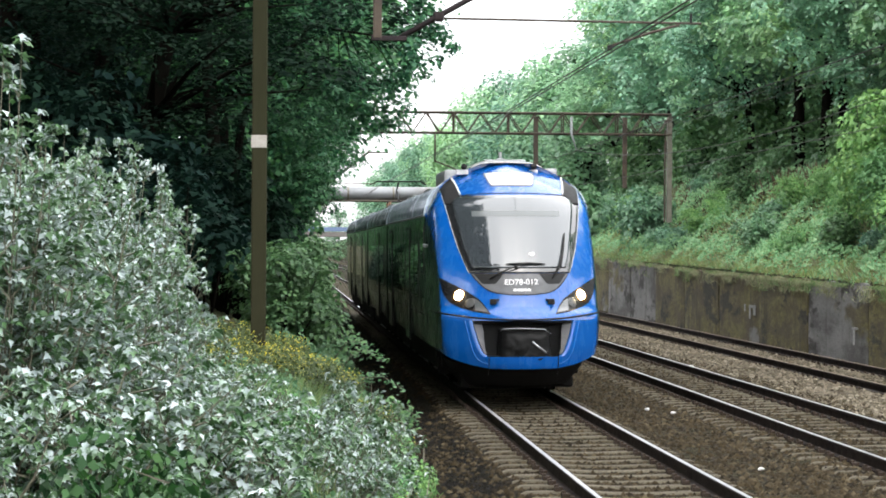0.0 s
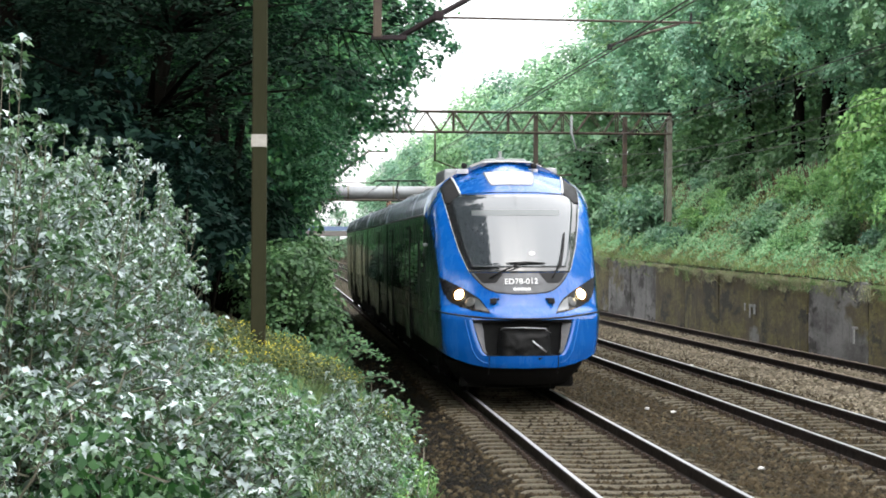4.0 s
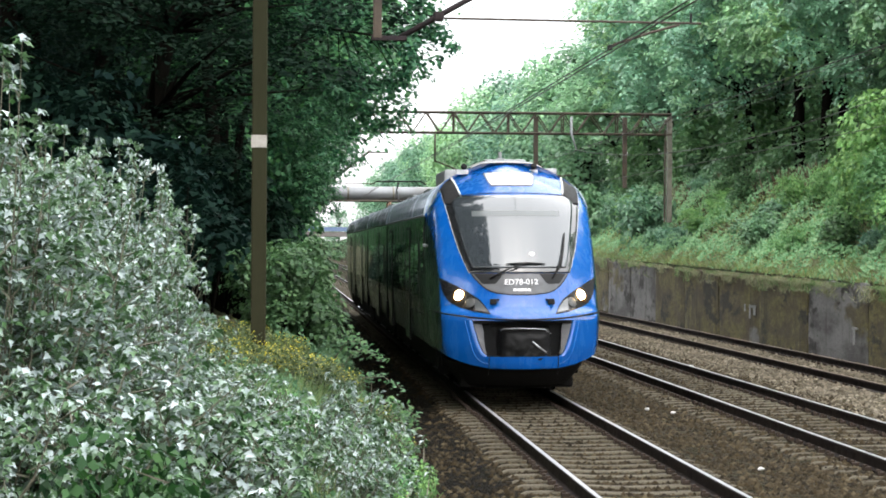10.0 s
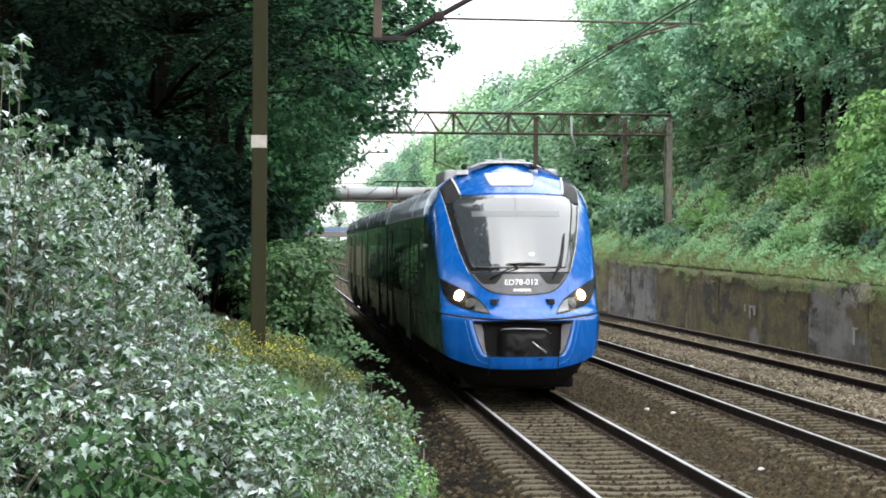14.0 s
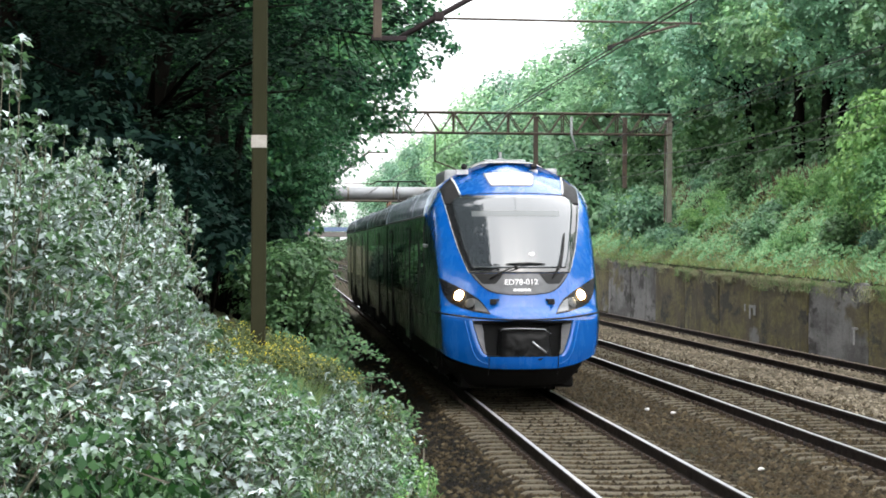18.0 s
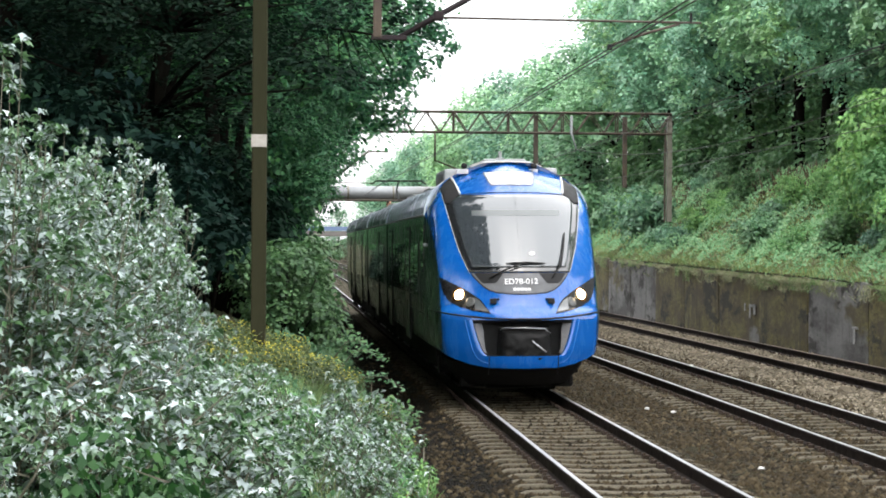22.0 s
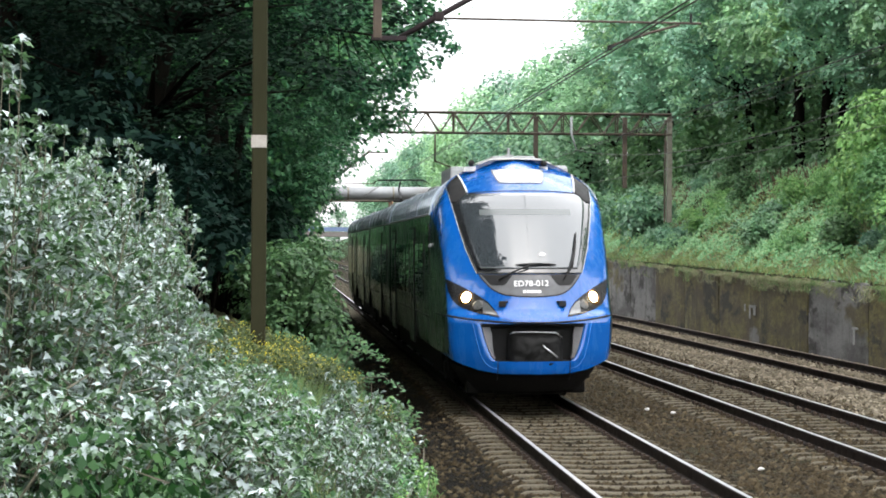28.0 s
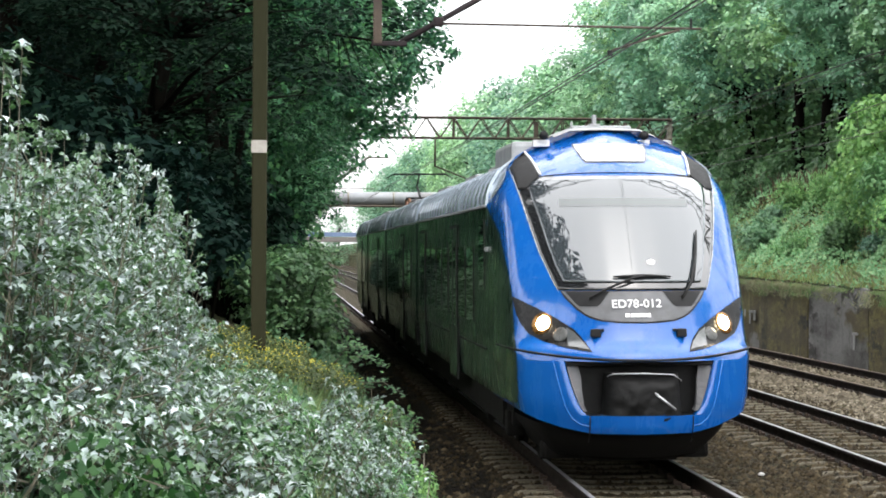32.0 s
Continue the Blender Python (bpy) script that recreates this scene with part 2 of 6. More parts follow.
L_FRESH = leaf_material("leaf_bright_green", [(0.13, 0.29, 0.1), (0.19, 0.4, 0.14), (0.28, 0.47, 0.17), (0.09, 0.22, 0.085)], 0.5, 0.35, 0.3)
L_NETTLE = leaf_material("leaf_nettle", [(0.012, 0.048, 0.015), (0.024, 0.085, 0.023), (0.055, 0.15, 0.036), (0.008, 0.03, 0.011)], 0.5, 0.3, 0.3)
L_SILVER = silver_leaf()
L_YELLOW = leaf_material("flower_yellow", [(0.5, 0.44, 0.03), (0.42, 0.36, 0.02), (0.58, 0.52, 0.05)], 0.6, 0.2)
L_HERB = leaf_material("herb_green", [(0.035, 0.06, 0.015), (0.025, 0.047, 0.013), (0.055, 0.085, 0.02), (0.08, 0.11, 0.028)], 0.6, 0.25)
L_GRASS = leaf_material("grass_blades", [(0.1083, 0.215, 0.06955), (0.15, 0.258, 0.09274), (0.2166, 0.2688, 0.1275), (0.09163, 0.1935, 0.06955), (0.2666, 0.3011, 0.1623)], 0.6, 0.3)
L_BANK = leaf_material("bank_grass_blades", [(0.2, 0.31, 0.11), (0.27, 0.37, 0.14), (0.36, 0.38, 0.18), (0.17, 0.28, 0.1), (0.4, 0.38, 0.2)], 0.6, 0.35)
L_STRAW = leaf_material("straw_grass", [(0.34, 0.3, 0.17), (0.27, 0.26, 0.13), (0.22, 0.27, 0.11), (0.4, 0.35, 0.2)], 0.7, 0.25)
L_DRY = leaf_material("dry_weeds", [(0.17, 0.11, 0.07), (0.14, 0.08, 0.05), (0.2, 0.15, 0.1), (0.11, 0.075, 0.045)], 0.8, 0.2)


# ------------------------------------------------------------------ mesh helpers
def mesh_of(name, verts, faces, smooth=False):
    me = bpy.data.meshes.new(name)
    me.from_pydata([tuple(map(float, v)) for v in verts], [], [tuple(map(int, f)) for f in faces])
    if smooth:
        me.polygons.foreach_set("use_smooth", [True] * len(me.polygons))
    me.update()
    return me


def quads_mesh(name, verts, corners):
    """A mesh of loose pieces: verts (n, k, 3), each piece one face of k corners in the order given."""
    n, k, _ = verts.shape
    me = bpy.data.meshes.new(name)
    me.vertices.add(n * k)
    me.vertices.foreach_set("co", verts.astype(np.float32).ravel())
    faces = np.array(corners)
    m = len(faces)
    idx = (np.arange(n)[:, None, None] * k + faces[None]).reshape(-1)
    size = faces.shape[1]
    me.loops.add(n * m * size)
    me.loops.foreach_set("vertex_index", idx.astype(np.int32))
    me.polygons.add(n * m)
    me.polygons.foreach_set("loop_start", (np.arange(n * m) * size).astype(np.int32))
    me.update(calc_edges=True)
    return me


def thing(name, label, category, at=(0, 0, 0), group="", kind=""):
    ob = new(name)
    ob.empty_display_size = 0.2
    ob.location = at
    return tagged(ob, label, category, group, kind)


def part(name, me, material, parent=None, label="", at=None):
    """Links a mesh (or a bmesh) as one object under a thing or a part."""
    if isinstance(me, bmesh.types.BMesh):
        bm, me = me, bpy.data.meshes.new(name)
        bm.to_mesh(me)
        bm.free()
    if material and not me.materials:
        me.materials.append(material)
    ob = new(name, me)
    if parent is not None:
        ob.parent = parent
    if at is not None:
        ob.location = at
    return tagged(ob, label)


def box(bm, cx, cy, cz, sx, sy, sz, bevel=0.0, turn=None):
    """A box into bm, with its edges bevelled."""
    made = bmesh.ops.create_cube(bm, size=1.0)["verts"]
    for v in made:
        v.co = Vector((v.co.x * sx, v.co.y * sy, v.co.z * sz))
    if bevel:
        edges = list({e for v in made for e in v.link_edges})
        res = bmesh.ops.bevel(bm, geom=edges, offset=bevel, segments=2, affect="EDGES", profile=0.6)
        made = list({v for f in res["faces"] for v in f.verts} | {v for v in made if v.is_valid})
    for v in made:
        p = v.co.copy()
        if turn is not None:
            p = turn.to_3x3() @ p
        v.co = p + Vector((cx, cy, cz))
    return bm


def boxes(*rows, bevel=0.0):
    bm = bmesh.new()
    for r in rows:
        box(bm, *r[:6], bevel=bevel)
    return bm


def tube_data(path, radii, sides=8, verts=None, faces=None):
    """A tapered tube along a path, added to the lists given."""
    verts = [] if verts is None else verts
    faces = [] if faces is None else faces
    path = [Vector(p) for p in path]
    base = len(verts)
    for i, p in enumerate(path):
        d = (path[min(i + 1, len(path) - 1)] - path[max(i - 1, 0)]).normalized()
        a = d.cross(Vector((0, 0, 1)) if abs(d.z) < 0.9 else Vector((1, 0, 0))).normalized()
        b = d.cross(a)
        r = radii[i] if not isinstance(radii, (int, float)) else radii
        for k in range(sides):
            w = 2 * math.pi * k / sides
            verts.append(p + a * (r * math.cos(w)) + b * (r * math.sin(w)))
    for i in range(len(path) - 1):
        for k in range(sides):
            q, s = base + i * sides, (k + 1) % sides
            faces.append((q + k, q + s, q + sides + s, q + sides + k))
    faces.append(tuple(base + k for k in range(sides))[::-1])
    faces.append(tuple(base + (len(path) - 1) * sides + k for k in range(sides)))
    return verts, faces


def tube(name, path, radii, sides=8):
    return mesh_of(name, *tube_data(path, radii, sides), smooth=True)


def bars(name, rows, sides=4):
    """Straight bars (a, b, thickness) in one mesh."""
    verts, faces = [], []
    for a, b, r in rows:
        tube_data([a, b], r, sides, verts, faces)
    return mesh_of(name, verts, faces)


LEAF4 = [(0, 1, 2, 3)]


def leaves(name, points, normals, size, rng, wide=0.62, spread=0.35, droop=0.0, oval=False, axis=None):
    """Loose leaves, each a folded diamond at its point, turned roughly to its normal."""
    n = len(points)
    nor = normals + rng.normal(0, spread, (n, 3))
    nor /= np.linalg.norm(nor, axis=1)[:, None] + 1e-9
    t = rng.normal(0, 1, (n, 3)) if axis is None else axis + rng.normal(0, 0.22, (n, 3))
    t[:, 2] -= droop
    t -= nor * (t * nor).sum(1)[:, None]
    t /= np.linalg.norm(t, axis=1)[:, None] + 1e-9
    b = np.cross(nor, t)
    s = (size * rng.uniform(0.65, 1.3, n))[:, None]
    if oval:
        lift = nor * s * 0.09
        k = rng.uniform(0.75, 1.25, (n, 1))
        v = np.stack([points - t * s * 0.5, points - t * s * 0.1 + b * s * wide * 0.62 * k + lift, points + t * s * 0.12 + b * s * wide * 0.3 + lift, points + t * s * 0.55 - lift * 1.5,
                      points + t * s * 0.12 - b * s * wide * 0.3 + lift, points - t * s * 0.1 - b * s * wide * 0.62 / k + lift], axis=1)
        return quads_mesh(name, v, [(0, 1, 2, 3), (0, 3, 4, 5)])
    v = np.stack([points - t * s * 0.5, points + b * s * wide * 0.5 + nor * s * 0.1,
                  points + t * s * 0.5, points - b * s * wide * 0.5 + nor * s * 0.1], axis=1)
    return quads_mesh(name, v, LEAF4)


def lobes(rng, centres, radii, count, inner=0.72, up=0.35, flat=1.0):
    """Points and normals on the skins of many lumps, more of them outside and above."""
    centres, radii = np.array(centres), np.array(radii)
    w = radii ** 2 / (radii ** 2).sum()
    pick = rng.choice(len(centres), count, p=w)
    d = rng.normal(0, 1, (count, 3))
    d[:, 2] = np.where((d[:, 2] < -0.3) & (rng.uniform(0, 1, count) < 0.5), -d[:, 2], d[:, 2])
    d /= np.linalg.norm(d, axis=1)[:, None]
    r = radii[pick] * (inner + (1.06 - inner) * rng.uniform(0, 1, count) ** 0.6)
    pts = centres[pick] + d * np.array([1.0, 1.0, flat]) * r[:, None] + rng.normal(0, 0.13, (count, 3)) * radii[pick][:, None]
    nor = d + np.array([0, 0, up])
    return pts, nor


def sprays(rng, centres, radii, count, per=16, flat=0.7, size=0.46):
    """Points and normals of leaves held in small drooping fans on the outer and upper skin of many lumps."""
    centres, radii = np.array(centres), np.array(radii)
    n = count // per
    pick = rng.choice(len(centres), n, p=radii ** 2 / (radii ** 2).sum())
    d = rng.normal(0, 1, (n, 3))
    d[:, 2] = np.where((d[:, 2] < 0) & (rng.uniform(0, 1, n) < 0.5), -d[:, 2], d[:, 2])
    d /= np.linalg.norm(d, axis=1)[:, None]
    r = radii[pick] * (0.66 + 0.42 * rng.uniform(0, 1, n) ** 0.7)
    o = centres[pick] + d * np.array([1.0, 1.0, flat]) * r[:, None]
    nor = d * np.array([0.6, 0.6, 0.4]) + np.array([0, 0, 0.85]) + rng.normal(0, 0.2, (n, 3))
    nor /= np.linalg.norm(nor, axis=1)[:, None]
    a = np.cross(nor, rng.normal(0, 1, (n, 3)))
    a /= np.linalg.norm(a, axis=1)[:, None]
    b = np.cross(nor, a)
    w = rng.uniform(0, 6.283, (n, per, 1))
    f = size * np.sqrt(rng.uniform(0.02, 1, (n, per, 1))) * rng.uniform(0.6, 1.3, (n, 1, 1))
    p = o[:, None] + a[:, None] * f * np.cos(w) + b[:, None] * f * np.sin(w) - nor[:, None] * f * f * 0.9 + rng.normal(0, 0.03, (n, per, 3))
    tilt = nor[:, None] + (a[:, None] * np.cos(w) + b[:, None] * np.sin(w)) * f / size * 0.45
    return p.reshape(-1, 3), tilt.reshape(-1, 3)


def ground_z(x, y):
    """The height of the ground: a track bed in a cutting between two banks."""
    left = np.interp(x, [-60, -20, -14, -9, -6, -4.6, -3.6, -2.7, -2.25, -2.0], [9, 7, 5.5, 3.2, 1.7, 1.15, 0.75, 0.05, -0.26, -0.3])
    right = np.interp(x, [10.25, 10.32, 11.5, 13, 14.6, 17, 30, 60], [-0.3, 1.62, 2.1, 3.3, 4.7, 5.1, 6.5, 9])
    rise = np.interp(y, [50, 75, 105], [0.0, 0.25, 0.5])
    if x < -2.0:
        return float(left)
    if x > 10.25:
        return float(right + rise * min(1.0, (x - 10.25) / 0.07))
    bed = np.interp(x, [-2.0, -1.6, -1.2, 1.2, 1.6, 2.6, 3.0, 3.25, 4.7, 4.95, 6.4, 6.8, 9.0, 9.6, 10.25], [-0.3, -0.25, -0.202, -0.202, -0.22, -0.22, -0.18, -0.195, -0.195, -0.18, -0.2, -0.165, -0.165, -0.26, -0.3])
    return float(bed)


# ------------------------------------------------------------------ ground
def ground_material():
    """Gravel and mud between the banks, soil and short green on them."""
    n = Nodes("ground_soil_and_gravel")
    v = n.coords()
    fine, mid, big = n.noise(v, 22, 5, 0.75), n.noise(v, 2.5, 5, 0.65), n.noise(v, 0.35, 4)
    cell = n.add("ShaderNodeTexVoronoi", Scale=26.0)
    n.link(v, cell.inputs["Vector"])
    gravel = n.mix(n.ramp(cell.outputs["Color"], [(0.0, 0.0), (1.0, 1.0)]), (0.002, 0.0017, 0.0011), (0.046, 0.038, 0.024))
    gravel = n.mix(n.ramp(fine, [(0.45, 0.0), (0.7, 0.4)]), gravel, (0.022, 0.017, 0.013))
    gravel = n.mix(n.ramp(mid, [(0.47, 0.0), (0.62, 0.6)]), gravel, n.mix(1.0, gravel, (0.75, 0.95, 0.45), "MULTIPLY"))
    soil = n.mix(n.ramp(mid, [(0.35, 0.0), (0.65, 1.0)]), (0.022, 0.019, 0.012), (0.025, 0.042, 0.016))
    soil = n.mix(n.ramp(big, [(0.45, 0.0), (0.7, 0.6)]), soil, (0.08, 0.065, 0.033))
    sep = n.tree.nodes.new("ShaderNodeSeparateXYZ")
    n.link(v, sep.inputs[0])
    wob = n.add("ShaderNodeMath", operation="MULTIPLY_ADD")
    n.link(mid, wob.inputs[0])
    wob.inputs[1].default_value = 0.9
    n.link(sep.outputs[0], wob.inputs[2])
    left = n.add("ShaderNodeMapRange")
    n.link(wob.outputs[0], left.inputs["Value"])
    left.inputs["From Min"].default_value, left.inputs["From Max"].default_value = -1.95, -1.6
    right = n.add("ShaderNodeMapRange")
    n.link(sep.outputs[0], right.inputs["Value"])
    right.inputs["From Min"].default_value, right.inputs["From Max"].default_value = 10.3, 10.22
    both = n.add("ShaderNodeMath", operation="MULTIPLY")
    n.link(left.outputs[0], both.inputs[0])
    n.link(right.outputs[0], both.inputs[1])
    # Shade beside the train is painted into the gravel left of the track
    shade_strip = n.add("ShaderNodeMapRange")
    n.link(wob.outputs[0], shade_strip.inputs["Value"])
    shade_strip.inputs["From Min"].default_value, shade_strip.inputs["From Max"].default_value = -0.1, -1.0
    gravel = n.mix(shade_strip.outputs[0], gravel, n.mix(1.0, gravel, (0.2, 0.19, 0.19), "MULTIPLY"))
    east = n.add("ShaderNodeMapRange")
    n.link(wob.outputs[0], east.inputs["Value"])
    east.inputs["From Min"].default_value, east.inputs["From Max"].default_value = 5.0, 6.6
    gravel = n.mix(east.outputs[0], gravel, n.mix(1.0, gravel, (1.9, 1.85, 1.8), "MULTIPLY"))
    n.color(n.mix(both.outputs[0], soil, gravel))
    n.set(Roughness=0.95, Specular_IOR_Level=0.08)
    n.bump(cell.outputs["Distance"], 1.0, 0.06)
    return n.mat


def build_ground():
    xs = [-900, -300, -100, -60, -35, -20, -14, -11, -9, -7.5, -6, -5.2, -4.6, -4.1, -3.6, -3.1, -2.7, -2.45, -2.25, -2.0]
    xs += [-1.6, -1.2, -0.6, 0, 0.6, 1.2, 1.6, 2.1, 2.6, 3.0, 3.25, 3.6, 4, 4.35, 4.7, 4.95, 5.6, 6.4, 6.8, 7.4, 8.1, 9.0, 9.6, 10.25, 10.32, 11, 11.5, 12.2, 13, 13.8, 14.6, 16, 18, 24, 40, 60, 120, 300, 900]
    ys = [-600, -200, -80, -40] + [-20 + 2.0 * i for i in range(18)] + [16 + 0.5 * i for i in range(100)] + [66 + 2.0 * i for i in range(27)] + [125, 135, 150, 170, 200, 250, 320, 420, 600, 900, 1500, 3000]
    verts, faces = [], []
    for y in ys:
        for x in xs:
            z = ground_z(max(-60, min(60, x)), y)
            if (x < -2.6 or x > 11) and abs(x) < 100:
                z += 0.16 * noise.noise((x * 0.7, y * 0.45, 0.3)) + 0.35 * noise.noise((x * 0.12, y * 0.09, 4.0)) * min(1, (abs(x - 4) - 6) / 6)
            elif -2 <= x < 10.25:
                z += 0.018 * noise.noise((x * 2.1, y * 1.3, 1.7))
            verts.append((x, y, z))
    w = len(xs)
    for j in range(len(ys) - 1):
        for i in range(w - 1):
            a = j * w + i
            faces.append((a, a + 1, a + w + 1, a + w))
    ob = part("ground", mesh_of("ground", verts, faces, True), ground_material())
    tagged(ob, "brown gravel track bed between green soil banks", "ground", kind="structure")


build_ground()

# ------------------------------------------------------------------ tracks
TRACKS = [(0.0, "busy main"), (3.964, "busy main"), (7.905, "little used")]
RAIL = [(-0.075, -0.172), (0.075, -0.172), (0.075, -0.158), (0.012, -0.14), (0.009, -0.05), (0.034, -0.038), (0.036, -0.008), (0.028, -0.001),
        (-0.028, -0.001), (-0.036, -0.008), (-0.034, -0.038), (-0.009, -0.05), (-0.012, -0.14), (-0.075, -0.158)]


def rail_mesh(x, ys):
    verts, faces, k = [], [], len(RAIL)
    for y in ys:
        verts += [(x + a, y, b) for a, b in RAIL]
    for j in range(len(ys) - 1):
        for i in range(k):
            q, s = j * k, (i + 1) % k
            faces.append((q + i, q + k + i, q + k + s, q + s))
    return mesh_of("rail", verts, faces)


def sleeper_mesh():
    """A concrete sleeper: high seats under the rails, a lower waist, tapered ends."""
    st = [(-1.27, 0.115, -0.21), (-1.2, 0.13, -0.185), (-0.95, 0.135, -0.178), (-0.55, 0.132, -0.178), (-0.3, 0.115, -0.19), (0, 0.11, -0.197),
          (0.3, 0.115, -0.19), (0.55, 0.132, -0.178), (0.95, 0.135, -0.178), (1.2, 0.13, -0.185), (1.27, 0.115, -0.21)]
    verts, faces = [], []
    for x, w, z in st:
        w *= 0.84
        verts += [(x, -w - 0.02, z - 0.14), (x, -w, z - 0.015), (x, -w + 0.018, z), (x, w - 0.018, z), (x, w, z - 0.015), (x, w + 0.02, z - 0.14)]
    for j in range(len(st) - 1):
        for i in range(5):
            a = j * 6 + i
            faces.append((a, a + 6, a + 7, a + 1))
    faces += [(0, 1, 2, 3, 4, 5), tuple(range(len(verts) - 1, len(verts) - 7, -1))]
    return mesh_of("sleeper", verts, faces)


def clips_mesh():
    """Rail fastenings: a base plate and a spring clip on both sides of each rail."""
    bm = bmesh.new()
    for s in (-0.75, 0.75):
        for d in (-0.115, 0.115):
            box(bm, s + d, 0, -0.152, 0.085, 0.12, 0.045)
            box(bm, s + d * 1.2, 0, -0.125, 0.045, 0.06, 0.04)
    return bm


def sleeper_material():
    n = Nodes("sleeper_concrete")
    info = n.tree.nodes.new("ShaderNodeObjectInfo")
    v = n.coords()
    mid, fine = n.noise(v, 4.0, 5, 0.7), n.noise(v, 45, 4, 0.7)
    c = n.mix(n.ramp(mid, [(0.35, 0.0), (0.68, 1.0)]), (0.125, 0.112, 0.083), (0.06, 0.052, 0.037))
    c = n.mix(n.ramp(fine, [(0.45, 0.0), (0.7, 0.7)]), c, (0.03, 0.025, 0.015))
    c = n.mix(info.outputs["Random"], c, n.mix(1.0, c, (0.62, 0.6, 0.54), "MULTIPLY"))
    n.color(c)
    n.set(Roughness=0.9, Specular_IOR_Level=0.15)
    n.bump(fine, 0.4, 0.01)
    return n.mat


M_SLEEPER = sleeper_material()


def build_tracks():
    near = [-40 + 4.0 * i for i in range(50)] + [170, 200, 260, 340, 500, 900]
    sl, cl = sleeper_mesh(), None
    for x, use in TRACKS:
        track = thing("track", use + " railway track of steel rails on concrete sleepers", "railway track", kind="structure")
        for s in (-0.75, 0.75):
            r = part("rail", rail_mesh(x + s, near), M_RAIL, track)
            top = bmesh.new()
            for a, b in zip(near[:-1], near[1:]):
                vs = [top.verts.new((x + s + d, y, 0.002 + h)) for d, y, h in ((-0.026, a, 0), (0.026, a, 0), (0.026, b, 0), (-0.026, b, 0))]
                top.faces.new(vs)
            part("running_surface", top, M_RAILTOP if use[0] == "b" else M_RAILDULL, r, "polished running surface" if use[0] == "b" else "dull rusty running surface")
        rest = []
        first = {0.0: 14.0, 3.964: 24.0, 7.905: 42.0}[x] + 0.17
        for i in range(-60, 420):
            y = first + 0.6 * i
            if 0 <= i < (150 if x < 1 else 120):
                s = part("sleeper", sl, M_SLEEPER, track)
                s.location = (x + random.uniform(-0.02, 0.02), y, random.uniform(0.0, 0.012) - (0.012 if x > 5 else 0.0))
                s.rotation_euler = (0, 0, random.uniform(-0.012, 0.012))
                if cl is None:
                    cl = part("rail_clips", clips_mesh(), M_CLIP, s).data
                else:
                    part("rail_clips", cl, M_CLIP, s)
            elif y < 250:
                rest.append((x, y))
        verts, faces = [], []
        for px, py in rest:
            q = len(verts)
            verts += [(px + a * 1.25, py + b, c) for c in (-0.3, -0.19) for a, b in ((-1, -0.13), (1, -0.13), (1, 0.13), (-1, 0.13))]
            faces += [(q + 4, q + 5, q + 6, q + 7), (q, q + 1, q + 5, q + 4), (q + 2, q + 3, q + 7, q + 6), (q + 1, q + 2, q + 6, q + 5), (q + 3, q, q + 4, q + 7)]
        tagged(part("far_sleepers", mesh_of("far_sleepers", verts, faces), M_SLEEPER, track), kind="stuff")


def build_ballast():
    """Loose broken stones over the bed, between the rails and beside them."""
    rng = np.random.default_rng(5)
    n = 75000
    y = 19 + 62 * rng.uniform(0, 1, n) ** 1.7
    x = rng.uniform(-2.3, 10.1, n)
    keep = (x > -1.35) | (rng.uniform(0, 1, n) < np.where(y > 34, 0.2, 0.5))
    for c, _ in TRACKS:
        for s in (-0.75, 0.75):
            keep &= np.abs(x - c - s) > 0.09
    for c, first, share in ((0.0, 14.17, 0.08), (3.964, 24.17, 0.08), (7.905, 42.17, 0.6)):
        near = np.abs((y - first + 0.3) % 0.6 - 0.3) < 0.125
        keep &= ~((np.abs(x - c) < (1.28 if c < 1 else 0.7)) & near & (rng.uniform(0, 1, n) > share))
    lift = np.array([ground_z(a, b) for a, b in zip(x, y)])
    pts = np.stack([x, y, lift], 1)[keep]
    n = len(pts)
    s = rng.uniform(0.018, 0.055, n)[:, None]
    octa = np.array([(1, 0, 0), (0, 1, 0), (-1, 0, 0), (0, -1, 0), (0, 0, 0.8), (0.2, 0.1, -0.6)])
    v = octa[None] * s[:, None] * rng.uniform(0.6, 1.35, (n, 6, 1))
    w = rng.uniform(0, 6.28, n)
    cw, sw = np.cos(w)[:, None], np.sin(w)[:, None]
    v = np.stack([v[..., 0] * cw - v[..., 1] * sw, v[..., 0] * sw + v[..., 1] * cw, v[..., 2]], -1) + pts[:, None]
    pale = pts[:, 0] + 0.5 * rng.normal(0, 1, n) > 5.6
    for mask, mat_, label in ((~pale, M_STONE, "loose dark brown and grey crushed stones"), (pale, M_PALESTONE, "loose weathered pale brown crushed stones")):
        me = quads_mesh("ballast_stones", v[mask], [(0, 1, 4), (1, 2, 4), (2, 3, 4), (3, 0, 4)])
        tagged(part("ballast_stones", me, mat_), label, "gravel", kind="stuff")


